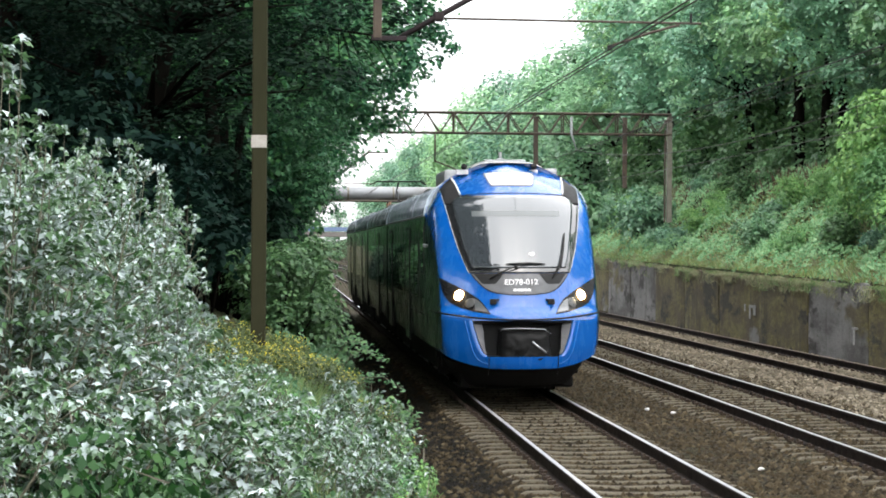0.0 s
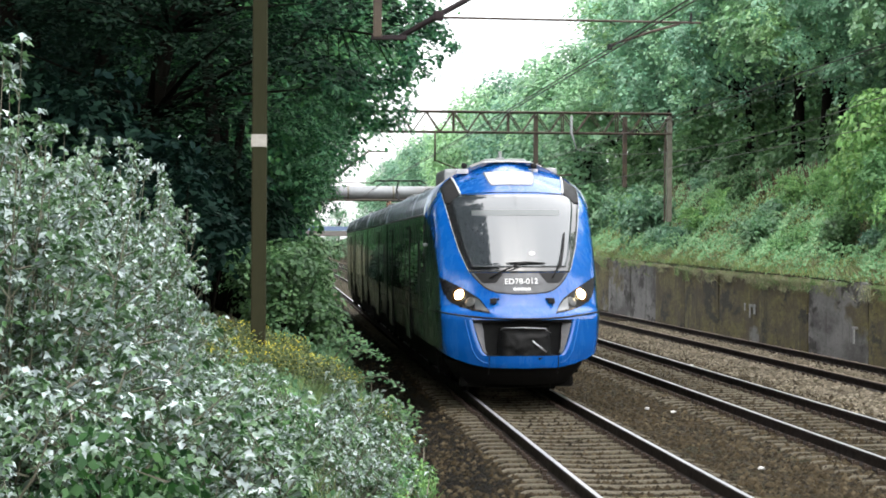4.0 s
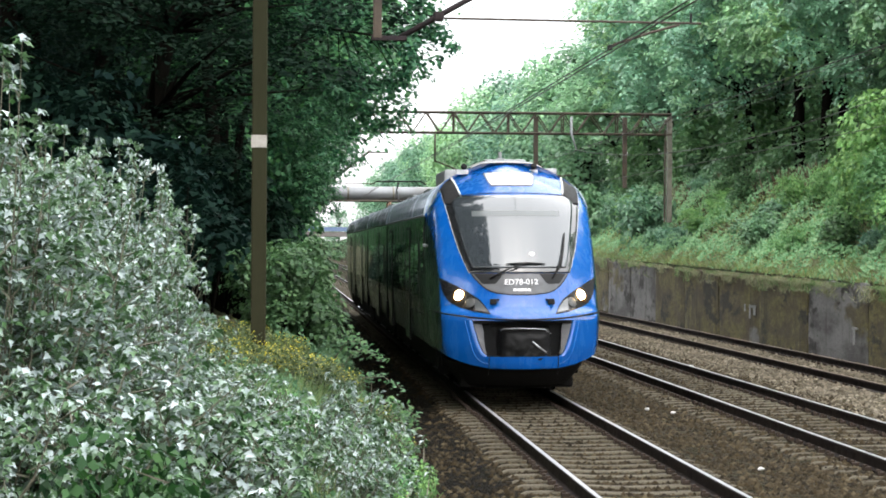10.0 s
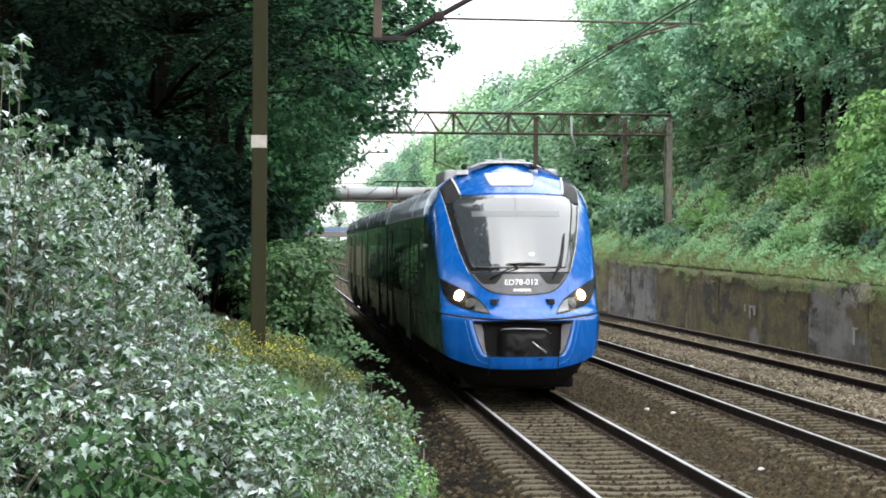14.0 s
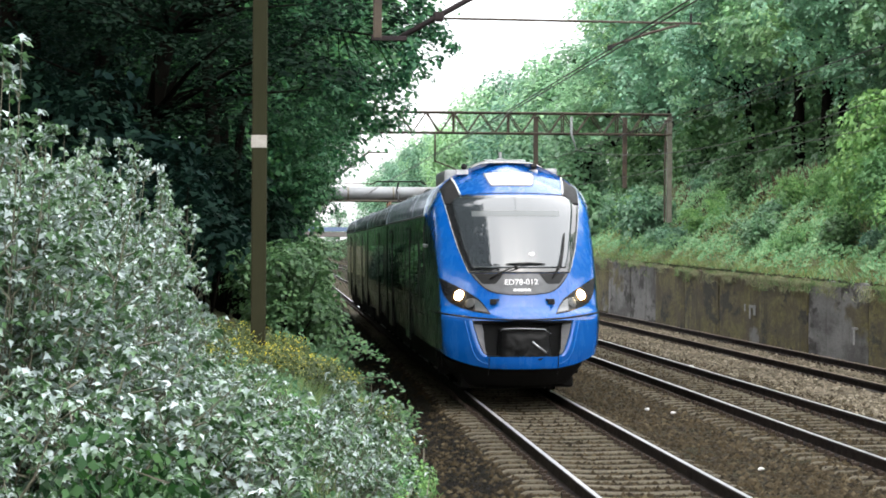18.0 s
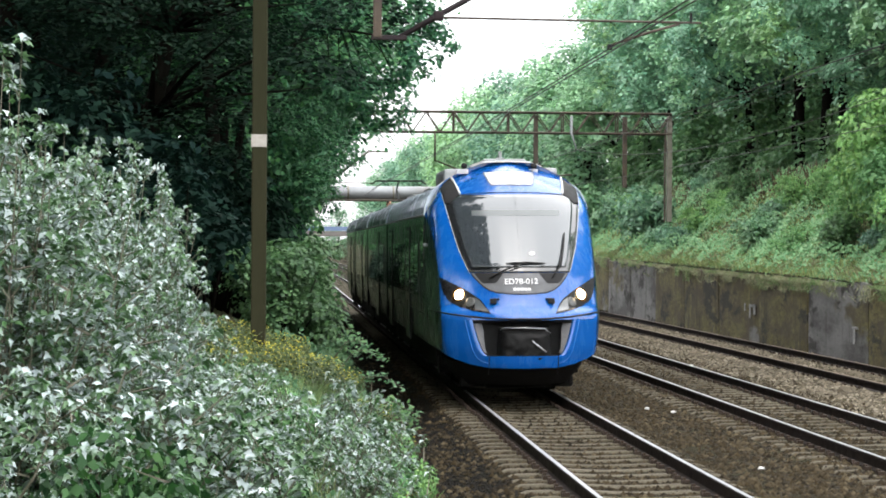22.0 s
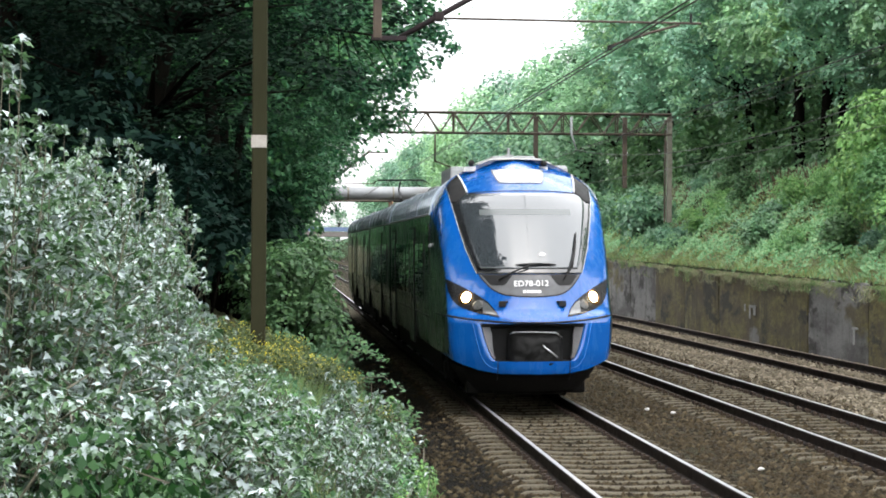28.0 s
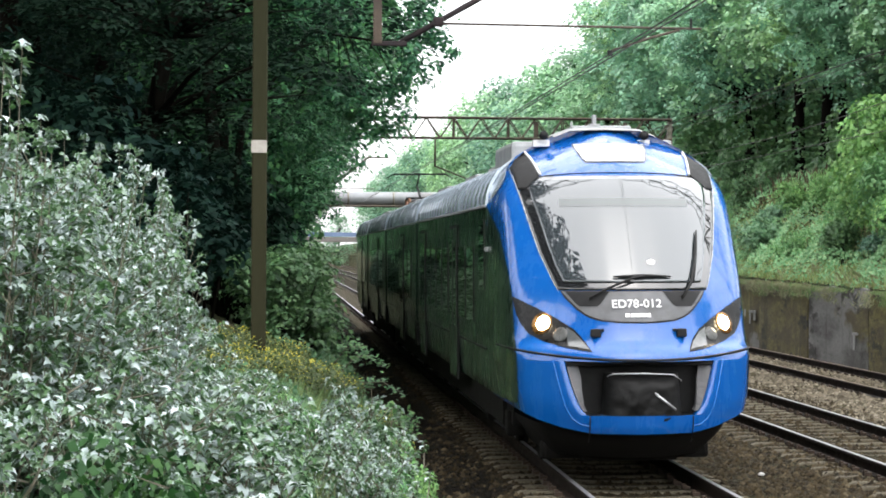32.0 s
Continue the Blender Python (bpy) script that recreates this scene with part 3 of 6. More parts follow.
# ------------------------------------------------------------------ retaining wall
def wall_material():
    """Old cast concrete: pale grey, with moss in broad drifts and black run-off streaks, each panel its own."""
    n = Nodes("stained_concrete_wall")
    info = n.tree.nodes.new("ShaderNodeObjectInfo")
    off = n.tree.nodes.new("ShaderNodeVectorMath")
    off.operation = "SCALE"
    off.inputs[0].default_value = (31.0, 57.0, 13.0)
    n.link(info.outputs["Random"], off.inputs["Scale"])

    def shifted(vec):
        s = n.tree.nodes.new("ShaderNodeVectorMath")
        n.link(vec, s.inputs[0])
        n.link(off.outputs[0], s.inputs[1])
        return s.outputs[0]
    v, run = shifted(n.coords(1, 0.3, 1)), shifted(n.coords(1, 0.16, 0.42))
    big, streak, fine = n.noise(v, 0.7, 5, 0.65), n.noise(run, 0.9, 5, 0.6), n.noise(v, 9, 6, 0.8)
    c = n.mix(n.ramp(big, [(0.44, 0.0), (0.58, 1.0)]), (0.07, 0.068, 0.065), (0.18, 0.176, 0.172))
    moss = n.mix(n.ramp(fine, [(0.35, 0.0), (0.65, 1.0)]), (0.055, 0.046, 0.011), (0.17, 0.145, 0.036))
    speck = n.noise(v, 5.0, 6, 0.85)
    c = n.mix(n.ramp(speck, [(0.56, 0.0), (0.64, 0.4)]), c, (0.2, 0.196, 0.185))
    moss = n.mix(n.ramp(n.noise(run, 3.2, 5, 0.7), [(0.42, 0.0), (0.58, 0.85)]), moss, (0.045, 0.032, 0.013))
    most = n.add("ShaderNodeMath", operation="MULTIPLY_ADD")
    n.link(n.ramp(info.outputs["Random"], [(0.3, 0.0), (0.5, 1.0)]), most.inputs[0])
    most.inputs[1].default_value = 0.26
    n.link(streak, most.inputs[2])
    c = n.mix(n.ramp(most.outputs[0], [(0.58, 0.0), (0.63, 0.92)]), c, moss)
    c = n.mix(n.ramp(n.noise(run, 2.4, 5, 0.75), [(0.54, 0.0), (0.6, 0.9)]), c, (0.014, 0.012, 0.009))
    c = n.mix(n.ramp(fine, [(0.62, 0.0), (0.7, 0.6)]), c, (0.16, 0.155, 0.145))
    drip = n.noise(shifted(n.coords(1, 0.55, 0.07)), 2.6, 5, 0.7)
    c = n.mix(n.ramp(drip, [(0.55, 0.0), (0.66, 0.75)]), c, (0.03, 0.026, 0.014))
    grain = n.noise(shifted(n.coords(1, 0.35, 1)), 24.0, 4, 0.8)
    c = n.mix(n.ramp(grain, [(0.3, 0.55), (0.5, 0.0)]), c, (0.035, 0.032, 0.024))
    n.color(c)
    n.set(Roughness=0.92)
    n.bump(fine, 0.6, 0.03)
    return n.mat


M_WALL = wall_material()


def wall_panel(length):
    """A cast panel with worn arrises and an uneven top edge."""
    rng = random.Random(int(length * 100))
    verts, faces = [], []
    cols, rows = 10, 6
    for side in (0, 1):
        for j in range(rows + 1):
            for i in range(cols + 1):
                y = length * i / cols + (0.03 if i == 0 else -0.03 if i == cols else 0)
                z = -0.6 + (2.28 + 0.05 * math.sin(i * 1.3)) * j / rows
                edge = 0.025 if i in (0, cols) or j == rows else 0.0
                verts.append((side * 0.4 + (edge if side == 0 else 0) + rng.uniform(-0.008, 0.008), y, z))
    n = (cols + 1) * (rows + 1)
    for side in (0, 1):
        for j in range(rows):
            for i in range(cols):
                a = side * n + j * (cols + 1) + i
                f = (a, a + cols + 1, a + cols + 2, a + 1)
                faces.append(f if side == 0 else f[::-1])
    for i in range(cols):
        a = rows * (cols + 1) + i
        faces.append((a, a + n, a + n + 1, a + 1))
    for j in range(rows):
        for i in (0, cols):
            a = j * (cols + 1) + i
            f = (a, a + n, a + n + cols + 1, a + cols + 1)
            faces.append(f if i == 0 else f[::-1])
    return mesh_of("wall_panel", verts, faces)


def build_wall():
    wall = thing("wall_east", "low stained concrete retaining wall with dark mossy streaks", "wall", kind="structure")
    data = wall_panel(6.3)
    for i in range(-8, 26):
        y = 47.6 + 6.3 * i
        p = part("wall_panel", data, M_WALL, wall, at=(10.2 + random.uniform(-0.02, 0.02), y, float(np.interp(y, [45, 60, 75, 105], [-0.1, 0.0, 0.1, 0.45]))))
        p.rotation_euler = (0, random.uniform(-0.006, 0.006), 0)
    back = bmesh.new()
    box(back, 10.62, 80, 0.4, 0.3, 240, 2.1)
    part("wall_core", back, M_WALL, wall)
    # old white paint marks on the panels
    mark = thing("paint_mark", "faded white paint smears on the concrete wall", "graffiti", (10.165, 0, 0))
    for y, z, w, h in ((67.55, 0.62, 0.1, 0.42), (66.9, 0.68, 0.22, 0.3), (68.3, 0.72, 0.07, 0.22), (67.2, 0.78, 0.95, 0.07)):
        part("smear", boxes((0, y, z, 0.03, w, h)), M_PAINT, mark)
    mark = thing("paint_mark", "small white painted letter-like mark on the wall", "graffiti", (10.165, 0, 0))
    for y, z, w, h in ((54.9, 0.55, 0.5, 0.06), (55.0, 0.35, 0.1, 0.4)):
        part("smear", boxes((0, y, z, 0.03, w, h)), M_PAINT, mark)


build_wall()


# ------------------------------------------------------------------ the train
NOSE_Z = [0.20, 0.42, 0.55, 0.80, 1.30, 1.40, 1.48, 1.67, 1.90, 2.05, 2.40, 2.84, 3.10, 3.33, 3.45, 3.60, 3.75, 3.86, 3.95]
NOSE_D = [0.55, 0.14, 0.05, 0.02, 0.06, 0.10, 0.26, 0.37, 0.47, 0.54, 0.82, 1.19, 1.43, 1.71, 1.93, 2.18, 2.46, 2.75, 3.05]
HALF_Z = [0.20, 0.55, 0.90, 1.40, 2.20, 3.03, 3.20, 3.36, 3.50, 3.63, 3.75, 3.85, 3.91, 3.95]
HALF_W = [1.02, 1.31, 1.385, 1.42, 1.42, 1.42, 1.40, 1.34, 1.25, 1.08, 0.88, 0.68, 0.55, 0.43]
CAB = 3.1
PLAN_X = [0.0, 0.3, 0.5, 0.7, 0.85, 0.97, 1.1, 1.2, 1.28, 1.32, 1.35, 1.38, 1.4, 1.42]
PLAN_D = [0.0, 0.037, 0.105, 0.207, 0.305, 0.4, 0.505, 0.59, 0.68, 0.77, 0.92, 1.2, 1.5, 2.1]
TRAIN_END = 53.0
JOINTS = [17.6, 30.4, 42.6]


def half(z):
    return float(np.interp(z, HALF_Z, HALF_W))


def smoothed(at, values, start, stop, step, width):
    """A table of the broken line through the values, softened over the width given."""
    grid = np.arange(start, stop + step, step)
    line = np.interp(grid, at, values)
    k = np.exp(-0.5 * (np.arange(-3 * width, 3 * width + 1) / width) ** 2)
    padded = np.concatenate([2 * line[0] - line[3 * width:0:-1], line, 2 * line[-1] - line[-2:-3 * width - 2:-1]])
    return grid, np.convolve(padded, k / k.sum(), "valid")


NOSE_FINE, NOSE_SOFT = smoothed(NOSE_Z, NOSE_D, 0.2, 3.95, 0.01, 3), smoothed(NOSE_Z, NOSE_D, 0.2, 3.95, 0.01, 13)
PLAN_FINE = smoothed([-x for x in PLAN_X[:0:-1]] + PLAN_X, PLAN_D[:0:-1] + PLAN_D, -1.42, 1.42, 0.01, 3)


def depth(z):
    f = min(1.0, max(0.0, (z - 1.75) / 0.3))
    return (1 - f) * float(np.interp(z, *NOSE_FINE)) + f * float(np.interp(z, *NOSE_SOFT))


def sweep(e):
    """How far the cab's corners sweep back from the nose, by the plan's half width."""
    return float(np.interp(e, *PLAN_FINE))


def hem(x):
    """The height of the blue apron's lower edge, which rises to the sides."""
    return float(np.interp(abs(x), [0, 0.55, 0.85, 1.08, 1.2, 1.28, 1.4], [0.52, 0.525, 0.58, 0.655, 0.71, 0.755, 0.81]))


def skin(x, z, out=0.0):
    """The point of the cab's skin at x, z, lifted by out along its normal."""
    def at(x, z):
        e = min(abs(x) * 1.42 / half(z), 1.42)
        return Vector((x, min(depth(z) + sweep(e), CAB - 0.02), z))
    p = at(x, z)
    if out:
        n = (at(x + 0.01, z) - at(x - 0.01, z)).cross(at(x, z + 0.01) - at(x, z - 0.01))
        p = p + n.normalized() * out
    return p


def patch(name, rows, left, right, out, cols=24, closed=0.0):
    """A sheet that follows the skin between two edge curves over the heights given; closed gives it a rim of that depth."""
    verts, faces = [], []
    for z in rows:
        a, b = left(z), right(z)
        for i in range(cols + 1):
            x = a + (b - a) * i / cols
            verts.append(skin(x, z, out))
    w = cols + 1
    for j in range(len(rows) - 1):
        for i in range(cols):
            q = j * w + i
            faces.append((q, q + 1, q + w + 1, q + w))
    if closed:
        ring = list(range(w)) + [j * w + cols for j in range(1, len(rows))] + [(len(rows) - 1) * w + i for i in range(cols - 1, -1, -1)] + [j * w for j in range(len(rows) - 2, 0, -1)]
        n = len(verts)
        for q in ring:
            verts.append(Vector(verts[q]) + Vector((0, closed, 0)))
        k = len(ring)
        for i in range(k):
            s = (i + 1) % k
            faces.append((ring[s], ring[i], n + i, n + s))
    return mesh_of(name, verts, faces, True)


def hpatch(name, xs, low, high, out, rows=8):
    """Like patch, but swept along x between two height curves."""
    verts, faces = [], []
    for x in xs:
        a, b = low(abs(x)), high(abs(x))
        for j in range(rows + 1):
            verts.append(skin(x, a + (b - a) * j / rows, out))
    w = rows + 1
    for i in range(len(xs) - 1):
        for j in range(rows):
            q = i * w + j
            f = (q, q + w, q + w + 1, q + 1)
            faces.append(f if xs[-1] > xs[0] else f[::-1])
    return mesh_of(name, verts, faces, True)


def steps(a, b, n):
    return [a + (b - a) * i / n for i in range(n + 1)]


def curve(*pairs):
    zs, ws = [p[0] for p in pairs], [p[1] for p in pairs]
    return lambda z: float(np.interp(z, zs, ws))


def shell(rows, wide=True):
    """The full cab skin over these heights, run back along both sides to the first coach; if not wide, its foot follows the hem."""
    verts, faces = [], []
    cols = 72
    for z in rows:
        h = half(z)
        line = [Vector((-h, CAB, z))]
        for i in range(cols + 1):
            u = -1 + 2 * i / cols
            x = h * (0.35 * u + 0.65 * math.sin(u * math.pi / 2))
            line.append(skin(x, z))
        line.append(Vector((h, CAB, z)))
        verts += line
    if not wide:
        top = rows[-1]
        for p in verts:
            low = min(hem(p.x), top)
            z = low + (p.z - rows[0]) / (top - rows[0]) * (top - low)
            y = p.y if p.y >= CAB else skin(p.x, z).y
            p.y, p.z = y, z
    w = cols + 3
    for j in range(len(rows) - 1):
        for i in range(w - 1):
            q = j * w + i
            faces.append((q, q + 1, q + w + 1, q + w))
    return mesh_of("cab_shell", verts, faces, True)


def text_mesh(body, size):
    cu = bpy.data.curves.new("lettering", "FONT")
    cu.body, cu.size, cu.align_x, cu.extrude, cu.offset = body, size, "CENTER", 0.002, 0.0012
    ob = bpy.data.objects.new("lettering", cu)
    scene.collection.objects.link(ob)
    me = bpy.data.meshes.new_from_object(ob.evaluated_get(bpy.context.evaluated_depsgraph_get()))
    bpy.data.objects.remove(ob)
    return me


def section(y0, y1):
    """The side walls of a coach, with tumblehome at the foot."""
    prof = [(half(z), z) for z in (0.81, 0.9, 1.1, 1.4, 2.2, 3.03)]
    verts, faces = [], []
    ys = steps(y0, y1, 6)
    for y in ys:
        verts += [(-x, y, z) for x, z in prof] + [(x, y, z) for x, z in prof]
    k = len(prof)
    for j in range(len(ys) - 1):
        for i in range(k - 1):
            a = j * 2 * k + i
            faces.append((a, a + 1, a + 2 * k + 1, a + 2 * k))
            a += k
            faces.append((a, a + 2 * k, a + 2 * k + 1, a + 1))
    faces.append(tuple(range(k)) + tuple(range(2 * k - 1, k - 1, -1)))
    q = (len(ys) - 1) * 2 * k
    faces.append(tuple(q + i for i in range(k))[::-1] + tuple(q + i for i in range(k, 2 * k)))
    return mesh_of("coach_side", verts, faces)


def roof_mesh(y0, y1):
    """A coach roof with cross ribs standing proud."""
    prof = [(1.42, 3.035), (1.405, 3.18), (1.36, 3.32), (1.28, 3.44), (1.15, 3.53), (0.95, 3.585), (0.6, 3.62), (0.0, 3.64)]
    ring = [(-x, z) for x, z in prof] + [(x, z) for x, z in reversed(prof[:-1])]
    verts, faces = [], []
    ys, lift = [], []
    n = int((y1 - y0) / 0.62)
    for i in range(n):
        a = y0 + (y1 - y0) * i / n
        ys += [a, a + 0.05, a + 0.07, a + 0.6 * (y1 - y0) / n + 0.2]
        lift += [0.022, 0.022, 0.0, 0.0]
    ys.append(y1)
    lift.append(0.022)
    for y, l in zip(ys, lift):
        verts += [(x * (1 + l * 0.5), y, z + l * (z - 2.9)) for x, z in ring]
    k = len(ring)
    for j in range(len(ys) - 1):
        for i in range(k - 1):
            a = j * k + i
            faces.append((a, a + 1, a + k + 1, a + k))
    faces.append(tuple(range(k)))
    faces.append(tuple((len(ys) - 1) * k + i for i in range(k))[::-1])
    return mesh_of("coach_roof", verts, faces)


def wheel_mesh():
    verts, faces = [], []
    prof = [(0.0, -0.075), (0.40, -0.075), (0.46, -0.06), (0.46, -0.035), (0.42, -0.02), (0.42, 0.06), (0.38, 0.07), (0.3, 0.03), (0.12, 0.03), (0.1, 0.09), (0.0, 0.09)]
    n = 28
    for i in range(n):
        w = 2 * math.pi * i / n
        verts += [(b, r * math.cos(w), r * math.sin(w)) for r, b in prof]
    k = len(prof)
    for i in range(n):
        for j in range(k - 1):
            a, b = i * k + j, ((i + 1) % n) * k + j
            faces.append((a, a + 1, b + 1, b))
    return mesh_of("wheel", verts, faces)


WHEELSETS = []


def build_train():
    train = thing("train", "blue-nosed electric passenger train with dark sides and lit headlights", "train")
    lower = steps(0.52, 0.72, 4)
    wo = curve((0.70, 0.55), (0.73, 0.61), (0.8, 0.67), (1.0, 0.745), (1.19, 0.795), (1.30, 0.82))
    part("front_shell", shell(steps(1.30, 2.0, 14) + steps(2.05, 3.94, 38)), M_BLUE, train)
    part("front_apron", shell(lower, False), M_BLUE, train, "curved lower blue apron")
    under = shell(steps(0.22, 0.6, 6))
    for v in under.vertices:
        v.co = (v.co.x * 0.86, v.co.y * 0.96 + 0.16, v.co.z)
    part("under_apron", under, M_UNDER, train, "black valance under the nose")
    rows = steps(0.72, 1.30, 10)
    for s in (-1, 1):
        verts, faces = [], []
        for z in rows:
            h, w = half(z), wo(z)
            line = [skin(w, z) + Vector((0, 0.22, 0)), skin(w, z)] + [skin(w + (h - w) * (i / 14) ** 0.8, z) for i in range(1, 15)] + [Vector((h, CAB, z))]
            verts += [(s * p.x, p.y, max(p.z, hem(p.x))) for p in line]
        k = 17
        for j in range(len(rows) - 1):
            for i in range(k - 1):
                q = j * k + i
                f = (q, q + 1, q + k + 1, q + k)
                faces.append(f if s > 0 else f[::-1])
        part("apron_side", mesh_of("apron_side", verts, faces, True), M_BLUE, train)
    # recess with the folded coupler
    recess = bmesh.new()
    box(recess, 0, 0.95, 1.0, 1.9, 0.7, 0.66)
    part("coupler_recess", recess, M_BLACK, train, "black coupler recess")
    bm = bmesh.new()
    box(bm, 0, 0.7, 1.275, 1.6, 0.7, 0.05, 0.01)
    box(bm, 0, 0.55, 0.7, 1.14, 0.7, 0.04, 0.01)
    part("recess_lip", bm, M_BLACK, train)
    bm = bmesh.new()
    bmesh.ops.create_grid(bm, x_segments=28, y_segments=22, size=1.0)
    for v in bm.verts:
        a, b = v.co.x, v.co.y
        bag = (1 - abs(a) ** 5) ** 0.5 * (1 - abs(b) ** 5) ** 0.5
        crease = 0.03 * noise.noise((a * 3.1, b * 2.6, 1.0)) + 0.022 * noise.noise((a * 7.5, b * 6.0, 4.0))
        knob = 0.05 * math.exp(-((a + 0.25) / 0.16) ** 2 - ((b - 0.15) / 0.3) ** 2)
        v.co = Vector((0.03 + 0.43 * a * (1 - 0.06 * b), 0.42 - 0.36 * bag - crease * bag - knob, 0.86 + 0.31 * b))
    for f in bm.faces:
        f.smooth = True
    cover = part("coupler_cover", bm, surface("coupler_cover", (0.008, 0.008, 0.008), (0.005, 0.005, 0.005), 6, 0.6, 0, 0.4, 30), train, "dark padded coupler cover")
    part("edge_strip", tube("edge_strip", [(-0.38, 0.16, 1.14), (-0.33, 0.1, 1.17), (0, 0.07, 1.175), (0.33, 0.09, 1.16), (0.43, 0.16, 1.09)], 0.009), M_SILVER, cover)
    part("hook", tube("hook", [(0.12, 0.1, 0.98), (0.16, 0.04, 0.93), (0.34, -0.02, 0.79)], [0.02, 0.016, 0.012]), M_SILVER, train, "bright steel coupling lever")
    for s in (-1, 1):
        fin = mesh_of("air_guide", [(s * (wo(z) - 0.015 - w), skin(wo(z), z).y + d, z) for z in steps(0.76, 1.24, 8) for w, d in ((0.0, 0.03), (0.13 * min(1.0, (z - 0.62) / 0.5), 0.07), (0.12 * min(1.0, (z - 0.62) / 0.5), 0.2), (0, 0.2))],
                      [(j * 4 + a, j * 4 + (a + 1) % 4, j * 4 + 4 + (a + 1) % 4, j * 4 + 4 + a) for j in range(8) for a in range(4)])
        part("air_guide", fin, M_GUIDE, train, "grey air guide")
    part("lip_seam", tube("lip_seam", [skin(x, 1.315 + 0.11 * (abs(x) / 1.4) ** 2.2, 0.004) for x in steps(-1.405, 1.405, 60)], 0.014), M_BLACK, train)
    for s in (-1, 1):
        part("apron_seam", tube("apron_seam", [skin(s * 0.56, z, 0.003) for z in steps(0.42, 0.71, 6)], 0.007), M_BLACK, train)
        part("edge_line", tube("edge_line", [skin(s * x, z, 0.002) for x, z in ((0.56, 0.60), (0.66, 0.62), (0.74, 0.68), (0.81, 0.8), (0.865, 1.0), (0.9, 1.15), (0.93, 1.3))], 0.006), surface("apron_edge_line", (0.02, 0.13, 0.4), (0.015, 0.1, 0.34), 8, 0.3), train)
    # windscreen, its black surround and the number panel
    wmask = curve((2.06, 0.825), (2.145, 0.865), (2.46, 0.975), (2.78, 1.05), (3.0, 1.095), (3.18, 1.13), (3.25, 1.07), (3.3, 1.0), (3.36, 0.9))
    part("windscreen_surround", patch("surround", steps(2.06, 3.36, 44), lambda z: -wmask(z), wmask, 0.006, 56, closed=0.02), M_BLACKGLASS, train, "black windscreen surround")
    wg = curve((2.14, 0.76), (2.3, 0.82), (2.6, 0.895), (2.84, 0.945), (3.1, 1.0), (3.22, 1.01), (3.28, 0.98), (3.33, 0.9))
    part("windscreen", patch("windscreen", steps(2.14, 3.33, 44), lambda z: -wg(z), wg, 0.014, 56, closed=0.01), M_WINDSCREEN, train, "curved windscreen reflecting the sky")
    ring = [skin(0.2 + 0.05 * math.cos(k * 0.5236), 2.36 + 0.03 * math.sin(k * 0.5236), 0.019) for k in range(12)]
    part("sticker", mesh_of("sticker", ring, [tuple(range(12))[::-1]]), M_WHITE, train, "small white oval sticker on the glass")
    part("sun_blind", patch("sun_blind", steps(2.99, 3.08, 4), lambda z: -0.72, lambda z: 0.74, 0.0165, 20), Nodes("blind_tint").set(Base_Color=(0.1, 0.11, 0.11, 1), Roughness=0.1).mat, train, "grey sun blind strip")
    wn = curve((1.715, 0.02), (1.72, 0.22), (1.735, 0.38), (1.77, 0.5), (1.83, 0.6), (1.92, 0.69), (2.045, 0.79))
    rows_n = [1.716, 1.72, 1.735, 1.755, 1.78, 1.81, 1.85, 1.9, 1.95, 2.0, 2.045]
    part("panel_seal", patch("panel_seal", [z - 0.012 for z in rows_n[:-1]] + [2.055], lambda z: -wn(z + 0.012) - 0.016, lambda z: wn(z + 0.012) + 0.016, 0.005, 26), M_BLACK, train)
    plate = part("number_panel", patch("number_panel", rows_n, lambda z: -wn(z), wn, 0.012, 26), M_GREY, train, "grey panel with white running number")
    for x0, z0 in ((-0.52, 1.99), (0.52, 1.99)):
        ww = curve((1.88, 0.09), (1.9, 0.12), (2.04, 0.23))
        part("wiper_well", patch("wiper_well", steps(1.88, 2.04, 6), lambda z: x0 - ww(z), lambda z: x0 + ww(z), 0.018, 10), M_BLACK, train, "black wiper recess")
    def stick(name, me, x, z, parent, mat_):
        p = skin(x, z, 0.018)
        n = (skin(x, z, 0.1) - skin(x, z)).normalized()
        up = (skin(x, z + 0.05) - skin(x, z - 0.05)).normalized()
        right = up.cross(n).normalized()
        ob = part(name, me, mat_, parent)
        ob.matrix_local = Matrix(((right.x, up.x, n.x, p.x), (right.y, up.y, n.y, p.y), (right.z, up.z, n.z, p.z), (0, 0, 0, 1)))
        return ob
    stick("running_number", text_mesh("ED78-012", 0.136), -0.01, 1.87, plate, M_WHITE)
    for i, w in enumerate((0.05, 0.045, 0.06, 0.045, 0.05)):
        stick("maker_bar", boxes((0, 0, 0, w, 0.045, 0.004)), -0.115 + 0.057 * i, 1.785, plate, M_WHITE)
    # wipers
    wipers = [((-0.5, 1.95), (-0.3, 2.06), (-0.02, 2.17), (0.1, 2.19)), ((0.5, 1.96), (0.62, 2.12), (0.72, 2.4))]
    for line in wipers:
        w = part("wiper", tube("wiper_arm", [skin(x, z, 0.05) for x, z in line], 0.014), M_BLACK, train, "black wiper arm")
        x, z = line[-1]
        blade = [skin(x + d, z + 0.01 - abs(d) * 0.03, 0.035) for d in steps(-0.34, 0.3, 6)] if x < 0.3 else [skin(x + d * 0.22, z + d, 0.035) for d in steps(-0.28, 0.3, 6)]
        part("blade", tube("blade", blade, [0.008, 0.014, 0.018, 0.02, 0.018, 0.014, 0.008]), M_BLACK, w)
    # headlights
    zt = curve((0.53, 1.402), (0.6, 1.53), (0.68, 1.63), (0.87, 1.76), (1.06, 1.865), (1.29, 1.985))
